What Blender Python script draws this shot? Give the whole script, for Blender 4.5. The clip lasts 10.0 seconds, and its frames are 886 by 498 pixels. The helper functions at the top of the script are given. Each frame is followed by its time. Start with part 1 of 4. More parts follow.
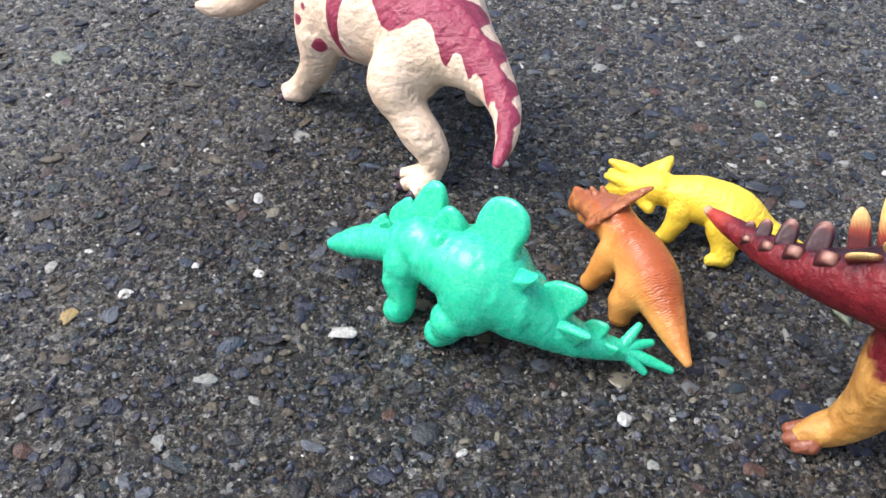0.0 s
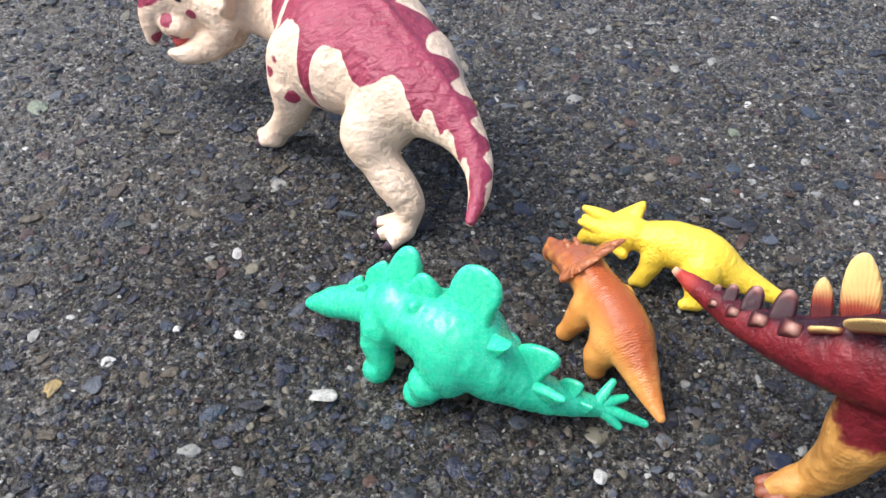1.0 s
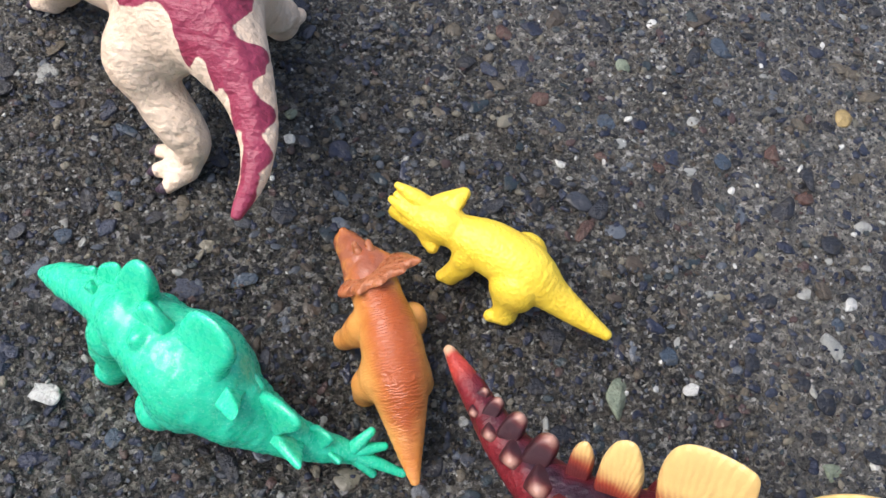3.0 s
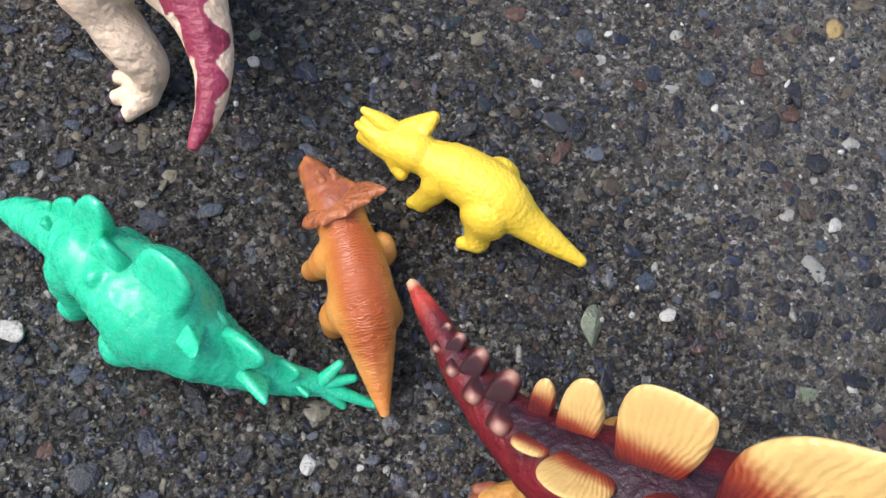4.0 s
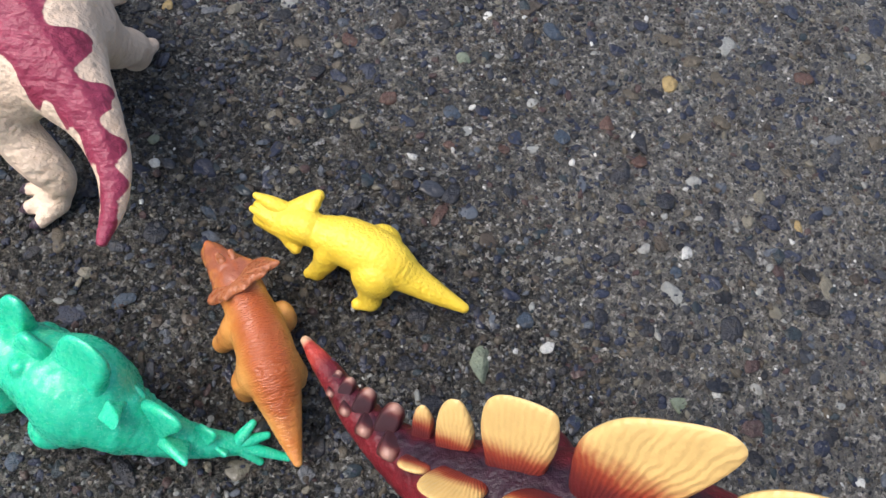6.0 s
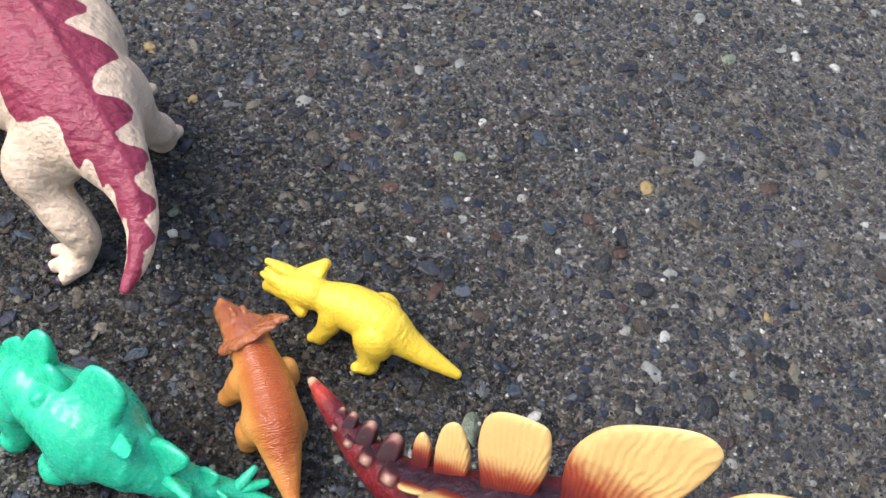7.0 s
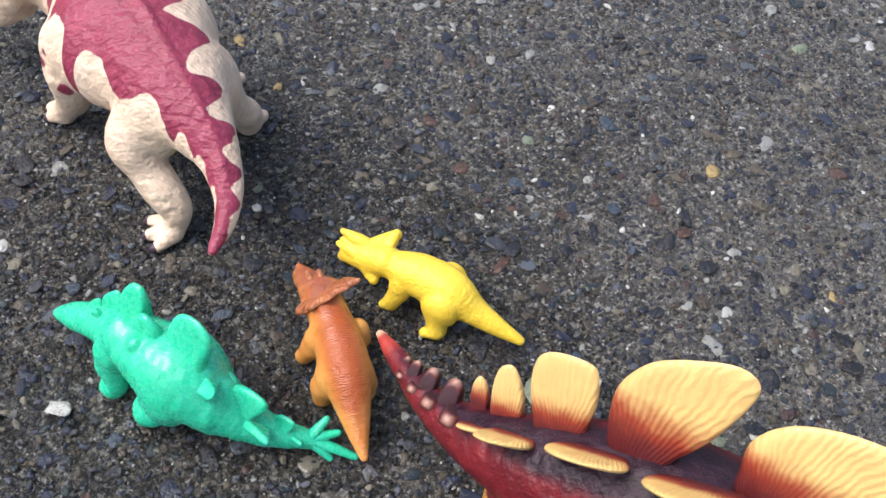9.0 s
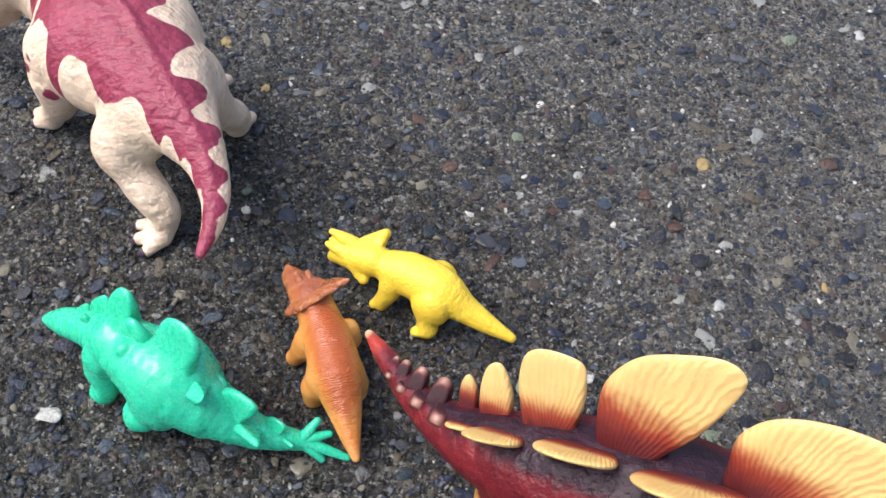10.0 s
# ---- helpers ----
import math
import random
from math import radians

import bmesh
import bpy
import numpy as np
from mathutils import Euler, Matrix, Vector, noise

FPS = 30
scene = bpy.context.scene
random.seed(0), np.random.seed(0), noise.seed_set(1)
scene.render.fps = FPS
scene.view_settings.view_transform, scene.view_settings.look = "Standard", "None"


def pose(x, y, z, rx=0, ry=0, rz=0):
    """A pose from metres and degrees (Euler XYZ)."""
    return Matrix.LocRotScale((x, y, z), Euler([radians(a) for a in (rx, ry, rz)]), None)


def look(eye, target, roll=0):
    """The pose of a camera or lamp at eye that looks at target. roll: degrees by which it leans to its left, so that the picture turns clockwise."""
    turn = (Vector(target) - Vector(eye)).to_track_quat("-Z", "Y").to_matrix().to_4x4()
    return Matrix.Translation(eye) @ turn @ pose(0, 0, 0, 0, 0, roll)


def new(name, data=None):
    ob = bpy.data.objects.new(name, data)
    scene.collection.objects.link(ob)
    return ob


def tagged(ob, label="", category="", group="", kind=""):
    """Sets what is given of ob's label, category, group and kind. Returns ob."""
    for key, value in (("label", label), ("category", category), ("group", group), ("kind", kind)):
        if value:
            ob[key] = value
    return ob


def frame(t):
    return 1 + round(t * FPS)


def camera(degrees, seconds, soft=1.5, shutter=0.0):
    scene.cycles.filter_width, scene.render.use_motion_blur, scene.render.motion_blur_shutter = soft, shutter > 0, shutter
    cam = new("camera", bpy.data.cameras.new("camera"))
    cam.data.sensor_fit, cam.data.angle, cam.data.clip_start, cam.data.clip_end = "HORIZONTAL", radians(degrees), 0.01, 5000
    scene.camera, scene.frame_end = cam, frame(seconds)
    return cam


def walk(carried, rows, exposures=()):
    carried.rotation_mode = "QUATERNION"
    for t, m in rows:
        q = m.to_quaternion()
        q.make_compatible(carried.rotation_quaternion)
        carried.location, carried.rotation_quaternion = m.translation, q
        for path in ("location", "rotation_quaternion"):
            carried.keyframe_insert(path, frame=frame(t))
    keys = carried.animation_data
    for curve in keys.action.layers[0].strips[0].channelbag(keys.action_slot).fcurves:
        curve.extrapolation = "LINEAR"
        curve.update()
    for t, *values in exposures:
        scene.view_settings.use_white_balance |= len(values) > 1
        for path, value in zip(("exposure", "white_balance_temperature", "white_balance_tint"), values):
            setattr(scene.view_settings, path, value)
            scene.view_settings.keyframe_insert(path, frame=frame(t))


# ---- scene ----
cam = camera(52.42, 10.0)
PATH = [
    (0, (0.08656, 0.09943, 0.17340), (0.07510, 0.47069, -0.16132), 2.78),
    (0.5, (0.07888, 0.10634, 0.18475), (0.06138, 0.47729, -0.15004), 2.60),
    (1, (0.09052, 0.11275, 0.19240), (0.08294, 0.47438, -0.15280), 1.29),
    (1.5, (0.09671, 0.12826, 0.20026), (0.09080, 0.49068, -0.14416), 1.47),
    (2, (0.12168, 0.15504, 0.22155), (0.13250, 0.50010, -0.14013), 3.35),
    (2.5, (0.13029, 0.18816, 0.21532), (0.15434, 0.46288, -0.20175), 10.10),
    (3, (0.12674, 0.20528, 0.21058), (0.16099, 0.42754, -0.23600), 17.47),
    (3.2, (0.12746, 0.21012, 0.21132), (0.16483, 0.41465, -0.24340), 19.43),
    (4.3, (0.13730, 0.21490, 0.20723), (0.17401, 0.38693, -0.26081), 18.55),
    (4.5, (0.13851, 0.21682, 0.20827), (0.17220, 0.38617, -0.26097), 17.08),
    (5, (0.14385, 0.21639, 0.21588), (0.18452, 0.39200, -0.25049), 17.02),
    (5.5, (0.15227, 0.21280, 0.21975), (0.20699, 0.40247, -0.23963), 17.04),
    (6, (0.14663, 0.19851, 0.23203), (0.21303, 0.41588, -0.21332), 17.81),
    (6.2, (0.14651, 0.18815, 0.23746), (0.21764, 0.43072, -0.19393), 17.18),
    (7.3, (0.13864, 0.15842, 0.23525), (0.20864, 0.45737, -0.15938), 17.34),
    (7.5, (0.13974, 0.14869, 0.24052), (0.19539, 0.45460, -0.15105), 15.02),
    (8, (0.14006, 0.14125, 0.24166), (0.17485, 0.46204, -0.14029), 12.81),
    (8.5, (0.14787, 0.14626, 0.23904), (0.17482, 0.45344, -0.15455), 10.42),
    (9, (0.14562, 0.14870, 0.23909), (0.17088, 0.44707, -0.16133), 10.33),
    (9.5, (0.14773, 0.14913, 0.24003), (0.17362, 0.44523, -0.16203), 10.06),
    (10, (0.14899, 0.14944, 0.23874), (0.17411, 0.44702, -0.16228), 9.21),
]
walk(cam, [(t, look(eye, target, roll)) for t, eye, target, roll in PATH],
     exposures=[(0.0, 0.84), (1.5, 0.78), (3.0, 0.62), (4.5, 0.48), (6.0, 0.47), (7.5, 0.64), (10.0, 0.67)])

# ---- light: a bright overcast sky, brightest towards one side ----
SUN_DIRECTION = Vector((-0.5, -0.06, 0.86)).normalized()
world = bpy.data.worlds.new("overcast_sky")
scene.world = world
world.use_nodes = True
wn, wl = world.node_tree.nodes, world.node_tree.links
sky = wn.new("ShaderNodeTexSky")
sky.sky_type = "NISHITA"
sky.sun_disc = False
sky.sun_elevation = math.asin(SUN_DIRECTION.z)
sky.sun_rotation = math.atan2(SUN_DIRECTION.x, SUN_DIRECTION.y)
sky.air_density, sky.dust_density, sky.ozone_density = 1.0, 5.0, 1.0
soft_sky = wn.new("ShaderNodeHueSaturation")
soft_sky.inputs["Saturation"].default_value = 0.95
wl.new(sky.outputs[0], soft_sky.inputs["Color"])
wl.new(soft_sky.outputs[0], wn["Background"].inputs["Color"])
wn["Background"].inputs["Strength"].default_value = 0.165
sun = new("sun", bpy.data.lights.new("sun", "SUN"))
sun.data.energy, sun.data.angle, sun.data.color = 1.5, radians(35), (0.94, 0.97, 1.0)
sun.matrix_world = look(SUN_DIRECTION, (0, 0, 0))

MM = 0.001
rng = np.random.default_rng(7)


# ---- materials ----
def nodes_of(name):
    m = bpy.data.materials.new(name)
    m.use_nodes = True
    return m, m.node_tree.nodes, m.node_tree.links, m.node_tree.nodes["Principled BSDF"]


def add(n, kind, **inputs):
    node = n.new(kind)
    for key, value in inputs.items():
        node.inputs[key.replace("_", " ")].default_value = value
    return node


def mix_colour(n, l, factor, a, b, blend="MIX"):
    node = n.new("ShaderNodeMix")
    node.data_type, node.blend_type = "RGBA", blend
    for socket, value in ((node.inputs[0], factor), (node.inputs[6], a), (node.inputs[7], b)):
        if isinstance(value, bpy.types.NodeSocket):
            l.new(value, socket)
        elif isinstance(value, (int, float)):
            socket.default_value = value
        else:
            socket.default_value = (*value, 1)
    return node.outputs[2]


def noise_at(n, l, scale, detail=3.0, rough=0.55):
    """Noise in metres, so that a scale of 1000 has grains of about a millimetre."""
    place = n.new("ShaderNodeTexCoord")
    node = add(n, "ShaderNodeTexNoise", Scale=scale, Detail=detail, Roughness=rough)
    l.new(place.outputs["Object"], node.inputs["Vector"])
    return node.outputs["Fac"]


def ramp(n, l, source, stops, mode="LINEAR"):
    node = n.new("ShaderNodeValToRGB")
    node.color_ramp.interpolation = mode
    while len(node.color_ramp.elements) < len(stops):
        node.color_ramp.elements.new(0.5)
    for e, (at, colour) in zip(node.color_ramp.elements, stops):
        e.position = at
        e.color = (*((colour,) * 3 if isinstance(colour, (int, float)) else colour), 1)
    l.new(source, node.inputs[0])
    return node.outputs[0]


def step(n, l, source, low, high, a=0.0, b=1.0):
    node = n.new("ShaderNodeMapRange")
    node.interpolation_type = "SMOOTHSTEP"
    l.new(source, node.inputs[0])
    for i, v in zip((1, 2, 3, 4), (low, high, a, b)):
        node.inputs[i].default_value = v
    return node.outputs[0]


def sums(n, l, op, a, b):
    node = n.new("ShaderNodeMath")
    node.operation = op
    for socket, value in zip(node.inputs, (a, b)):
        if isinstance(value, bpy.types.NodeSocket):
            l.new(value, socket)
        else:
            socket.default_value = value
    return node.outputs[0]


def attribute(n, name):
    node = n.new("ShaderNodeAttribute")
    node.attribute_name = name
    return node.outputs["Fac"]


def bump(n, l, shader, height, strength, distance, before=None):
    node = add(n, "ShaderNodeBump", Strength=strength, Distance=distance)
    l.new(height, node.inputs["Height"])
    if before:
        l.new(before, node.inputs["Normal"])
    for key in ("Normal", "Coat Normal"):
        l.new(node.outputs[0], shader.inputs[key])
    return node.outputs[0]


def plastic(name, colours, rough=0.4, grain=700.0, relief=0.3, soft=0.0, soft_reach=(0.002, 0.002, 0.002), spots=None):
    """A moulded plastic: colours at two scales, fine grain in the surface."""
    m, n, l, s = nodes_of(name)
    broad = noise_at(n, l, grain * 0.12, 3.0)
    fine = noise_at(n, l, grain, 4.0)
    colour = ramp(n, l, broad, [(0.3, colours[0]), (0.7, colours[1])])
    colour = mix_colour(n, l, sums(n, l, "MULTIPLY", fine, 0.35), colour, colours[2])
    if spots:
        speck = noise_at(n, l, spots[0], 2.0)
        colour = mix_colour(n, l, step(n, l, speck, spots[1], spots[1] + 0.08, 0.0, spots[3]), colour, spots[2])
    l.new(colour, s.inputs["Base Color"])
    l.new(step(n, l, fine, 0.3, 0.7, rough - 0.06, rough + 0.12), s.inputs["Roughness"])
    if soft:
        s.inputs["Subsurface Weight"].default_value = soft
        s.inputs["Subsurface Radius"].default_value = soft_reach
        s.inputs["Subsurface Scale"].default_value = 1.0
    first = bump(n, l, s, fine, relief, 0.0012)
    lumps = n.new("ShaderNodeTexVoronoi")
    lumps.feature = "SMOOTH_F1"
    lumps.inputs["Scale"].default_value = grain * 0.9
    l.new(n.new("ShaderNodeTexCoord").outputs["Object"], lumps.inputs["Vector"])
    turned = sums(n, l, "SUBTRACT", 1.0, lumps.outputs["Distance"])
    bump(n, l, s, sums(n, l, "ADD", turned, sums(n, l, "MULTIPLY", broad, 1.2)), relief, 0.0011, first)
    return m


def stone_colours(n, l, value):
    """The mix of a river gravel: slate blue, black, brown, olive, grey and a few pale quartz stones."""
    return ramp(n, l, value, STONES, "CONSTANT")


STONES = [(0.0, (0.008, 0.013, 0.034)), (0.17, (0.017, 0.024, 0.048)), (0.30, (0.005, 0.006, 0.011)), (0.44, (0.03, 0.034, 0.045)), (0.55, (0.05, 0.038, 0.028)), (0.63, (0.014, 0.025, 0.033)), (0.71, (0.085, 0.07, 0.05)), (0.79, (0.05, 0.027, 0.026)), (0.84, (0.075, 0.088, 0.11)), (0.91, (0.16, 0.145, 0.11)), (0.955, (0.26, 0.265, 0.25)), (0.985, (0.55, 0.55, 0.52))]


def stone_material(name, by_island, tint=None):
    m, n, l, s = nodes_of(name)
    if tint:
        colour = mix_colour(n, l, noise_at(n, l, 900, 4.0), tint, [c * 0.62 for c in tint])
    else:
        source = n.new("ShaderNodeNewGeometry").outputs["Random Per Island"] if by_island else n.new("ShaderNodeObjectInfo").outputs["Random"]
        colour = stone_colours(n, l, source)
        colour = mix_colour(n, l, sums(n, l, "MULTIPLY", noise_at(n, l, 1400, 4.0), 0.3), colour, (0.04, 0.036, 0.03))
    grime = step(n, l, noise_at(n, l, 420, 5.0), 0.52, 0.66, 0.0, 0.4)
    colour = mix_colour(n, l, grime, colour, (0.06, 0.052, 0.04))
    l.new(colour, s.inputs["Base Color"])
    l.new(step(n, l, noise_at(n, l, 600, 3.0), 0.35, 0.65, 0.35, 0.65), s.inputs["Roughness"])
    s.inputs["Specular IOR Level"].default_value = 0.12
    s.inputs["Coat Weight"].default_value, s.inputs["Coat Roughness"].default_value = 0.9, 0.12
    s.inputs["Coat IOR"].default_value = 1.38
    first = bump(n, l, s, noise_at(n, l, 1700, 4.0), 0.55, 0.0007)
    bump(n, l, s, noise_at(n, l, 500, 4.0), 0.7, 0.0018, first)
    return m


def outer_mask(n, l):
    """0 round a spot amid the toys, 1 further out; an uneven, soft-edged patch."""
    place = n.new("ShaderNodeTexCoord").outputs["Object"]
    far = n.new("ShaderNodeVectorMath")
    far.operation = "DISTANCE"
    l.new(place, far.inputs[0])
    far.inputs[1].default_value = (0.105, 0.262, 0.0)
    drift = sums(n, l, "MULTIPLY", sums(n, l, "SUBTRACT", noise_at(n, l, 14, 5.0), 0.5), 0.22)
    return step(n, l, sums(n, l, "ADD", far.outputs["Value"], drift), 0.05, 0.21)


def cement_material():
    """Wet, sandy cement between the stones: brown and grey grains, small dark hollows, a glistening film of water."""
    m, n, l, s = nodes_of("wet_cement")
    place = n.new("ShaderNodeTexCoord").outputs["Object"]
    wobble = add(n, "ShaderNodeTexNoise", Scale=700.0, Detail=2.0)
    l.new(place, wobble.inputs["Vector"])
    shifted = n.new("ShaderNodeVectorMath")
    shifted.operation = "MULTIPLY_ADD"
    l.new(wobble.outputs["Color"], shifted.inputs[0])
    shifted.inputs[1].default_value = (0.0012, 0.0012, 0.0012)
    l.new(place, shifted.inputs[2])
    tones = []
    for scale in (460.0, 1050.0):
        grains = add(n, "ShaderNodeTexVoronoi", Scale=scale, Randomness=1.0)
        l.new(shifted.outputs[0], grains.inputs["Vector"])
        tone = n.new("ShaderNodeSeparateColor")
        l.new(grains.outputs["Color"], tone.inputs[0])
        tones.append((tone.outputs[0], grains.outputs["Distance"]))
    coarse = ramp(n, l, tones[0][0], [(0.0, (0.005, 0.005, 0.006)), (0.35, (0.016, 0.016, 0.017)), (0.55, (0.06, 0.054, 0.045)), (0.78, (0.17, 0.152, 0.118)), (0.93, (0.34, 0.325, 0.28)), (1.0, (0.62, 0.61, 0.58))])
    fine = ramp(n, l, tones[1][0], [(0.0, (0.004, 0.004, 0.004)), (0.4, (0.02, 0.019, 0.016)), (0.66, (0.12, 0.106, 0.08)), (0.87, (0.3, 0.28, 0.23)), (1.0, (0.62, 0.61, 0.57))])
    colour = mix_colour(n, l, step(n, l, noise_at(n, l, 300, 4.0), 0.42, 0.58, 0.25, 0.85), coarse, fine)
    colour = mix_colour(n, l, step(n, l, noise_at(n, l, 60, 5.0), 0.5, 0.7, 0.0, 0.35), colour, (0.085, 0.066, 0.04))
    colour = mix_colour(n, l, step(n, l, noise_at(n, l, 22, 5.0), 0.45, 0.7, 0.0, 0.3), colour, (0.03, 0.031, 0.028))
    outer = outer_mask(n, l)
    # cement colour is darker round the toys, paler further out
    colour = mix_colour(n, l, 1.0, colour, ramp(n, l, outer, [(0.0, (0.62, 0.62, 0.64)), (1.0, (1.0, 0.985, 0.98))]), "MULTIPLY")
    colour = mix_colour(n, l, step(n, l, outer, 0.2, 1.0, 0.0, 0.27), colour, (0.32, 0.31, 0.295))
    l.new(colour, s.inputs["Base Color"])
    s.inputs["Roughness"].default_value = 0.6
    s.inputs["Specular IOR Level"].default_value = 0.12
    s.inputs["Coat Weight"].default_value, s.inputs["Coat IOR"].default_value = 1.0, 1.6
    l.new(step(n, l, noise_at(n, l, 150, 4.0), 0.35, 0.65, 0.05, 0.15), s.inputs["Coat Roughness"])
    first = bump(n, l, s, tones[1][1], 0.8, 0.0009)
    first = bump(n, l, s, tones[0][1], 1.0, 0.0022, first)
    bump(n, l, s, noise_at(n, l, 330, 6.0, 0.65), 1.0, 0.0052, first)
    return m


MAT_CEMENT = cement_material()
MAT_STONES = stone_material("mixed_stones", True)
MAT_STONE = stone_material("single_stone", False)
MAT_GREEN = plastic("green_rubber", ((0.006, 0.44, 0.245), (0.016, 0.53, 0.31), (0.06, 0.66, 0.43)), 0.26, 800, 0.12, 0.3, (0.001, 0.004, 0.002), (2200, 0.58, (0.34, 0.78, 0.6), 0.4))
MAT_YELLOW = plastic("yellow_rubber", ((0.80, 0.54, 0.03), (0.85, 0.61, 0.05), (0.9, 0.70, 0.13)), 0.34, 1200, 0.28, 0.15)


def two_paints(name, under, over, over_rough, scale, relief, dirt):
    """Two paints, parted where the value 'paint' of the mesh passes zero, with a slightly wandering brush edge."""
    m, n, l, s = nodes_of(name)
    wander = sums(n, l, "MULTIPLY", sums(n, l, "SUBTRACT", noise_at(n, l, 260, 3.0), 0.5), 2.4)
    mask = step(n, l, sums(n, l, "ADD", attribute(n, "paint"), wander), -0.25, 0.35)
    fine = noise_at(n, l, scale, 5.0)
    a = ramp(n, l, noise_at(n, l, 90, 4.0), [(0.3, under[0]), (0.7, under[1])])
    a = mix_colour(n, l, step(n, l, fine, 0.25, 0.48, 0.35, 0.0), a, dirt)
    b = ramp(n, l, noise_at(n, l, 120, 4.0), [(0.3, over[0]), (0.7, over[1])])
    l.new(mix_colour(n, l, mask, a, b), s.inputs["Base Color"])
    l.new(step(n, l, mask, 0.0, 1.0, 0.5, over_rough), s.inputs["Roughness"])
    first = bump(n, l, s, fine, relief, 0.0026)
    stretched = n.new("ShaderNodeMapping")
    stretched.inputs["Rotation"].default_value = (0.3, 0.2, 0.42)
    stretched.inputs["Scale"].default_value = (150, 650, 300)
    l.new(n.new("ShaderNodeTexCoord").outputs["Object"], stretched.inputs["Vector"])
    wrinkle = add(n, "ShaderNodeTexNoise", Scale=1.0, Detail=3.0, Roughness=0.5)
    l.new(stretched.outputs[0], wrinkle.inputs["Vector"])
    bump(n, l, s, wrinkle.outputs["Fac"], relief * 0.9, 0.0022, first)
    return m


MAT_CREAM_RED = two_paints("cream_and_crimson_paint", ((0.70, 0.52, 0.38), (0.78, 0.61, 0.47)), ((0.22, 0.02, 0.05), (0.31, 0.04, 0.085)), 0.38, 420, 0.45, (0.45, 0.27, 0.15))
MAT_CREAM = plastic("cream_horn", ((0.66, 0.48, 0.33), (0.74, 0.56, 0.42), (0.8, 0.66, 0.54)), 0.4, 600, 0.3)
MAT_CLAW = plastic("dark_claw_paint", ((0.03, 0.02, 0.035), (0.05, 0.03, 0.05), (0.08, 0.05, 0.06)), 0.35, 900, 0.3)
MAT_TOE = plastic("dark_red_toe_paint", ((0.16, 0.04, 0.025), (0.24, 0.07, 0.035), (0.35, 0.14, 0.06)), 0.4, 800, 0.3)
MAT_PINK = plastic("pink_mouth", ((0.45, 0.05, 0.05), (0.5, 0.08, 0.07), (0.5, 0.1, 0.1)), 0.3, 900, 0.3)


def orange_material():
    """Orange plastic: darker brown spray along the back, fine folds across it."""
    m, n, l, s = nodes_of("orange_plastic")
    fine = noise_at(n, l, 900, 4.0)
    base = ramp(n, l, noise_at(n, l, 130, 4.0), [(0.3, (0.62, 0.24, 0.05)), (0.7, (0.76, 0.38, 0.11))])
    back = step(n, l, sums(n, l, "ADD", attribute(n, "paint"), sums(n, l, "MULTIPLY", noise_at(n, l, 200, 4.0), 5.0)), -3.8, 5.5)
    colour = mix_colour(n, l, back, base, (0.36, 0.08, 0.02))
    face = sums(n, l, "MULTIPLY", step(n, l, attribute(n, "along"), 16.0, 11.0), step(n, l, noise_at(n, l, 330, 4.0), 0.34, 0.56, 0.2, 0.9))
    colour = mix_colour(n, l, face, colour, (0.27, 0.085, 0.045))
    l.new(colour, s.inputs["Base Color"])
    s.inputs["Roughness"].default_value = 0.22
    s.inputs["Subsurface Weight"].default_value = 0.12
    s.inputs["Subsurface Radius"].default_value = (0.003, 0.0015, 0.001)
    s.inputs["Subsurface Scale"].default_value = 1.0
    wave = n.new("ShaderNodeMath")
    wave.operation = "SINE"
    wobble = sums(n, l, "MULTIPLY", noise_at(n, l, 420, 4.0), 22.0)
    l.new(sums(n, l, "ADD", sums(n, l, "MULTIPLY", attribute(n, "along"), 8.5), wobble), wave.inputs[0])
    folds = sums(n, l, "MULTIPLY", wave.outputs[0], sums(n, l, "MULTIPLY", step(n, l, attribute(n, "paint"), -3.0, 2.0, 0.12, 1.0), step(n, l, attribute(n, "along"), 12.0, 18.0)))
    first = bump(n, l, s, folds, 0.27, 0.0006)
    first = bump(n, l, s, noise_at(n, l, 420, 5.0), 0.35, 0.0014, first)
    bump(n, l, s, fine, 0.3, 0.0005, first)
    return m


MAT_ORANGE = orange_material()
MAT_BROWN = plastic("brown_translucent_frill", ((0.24, 0.06, 0.02), (0.36, 0.105, 0.035), (0.55, 0.26, 0.13)), 0.28, 800, 0.4, 0.15)


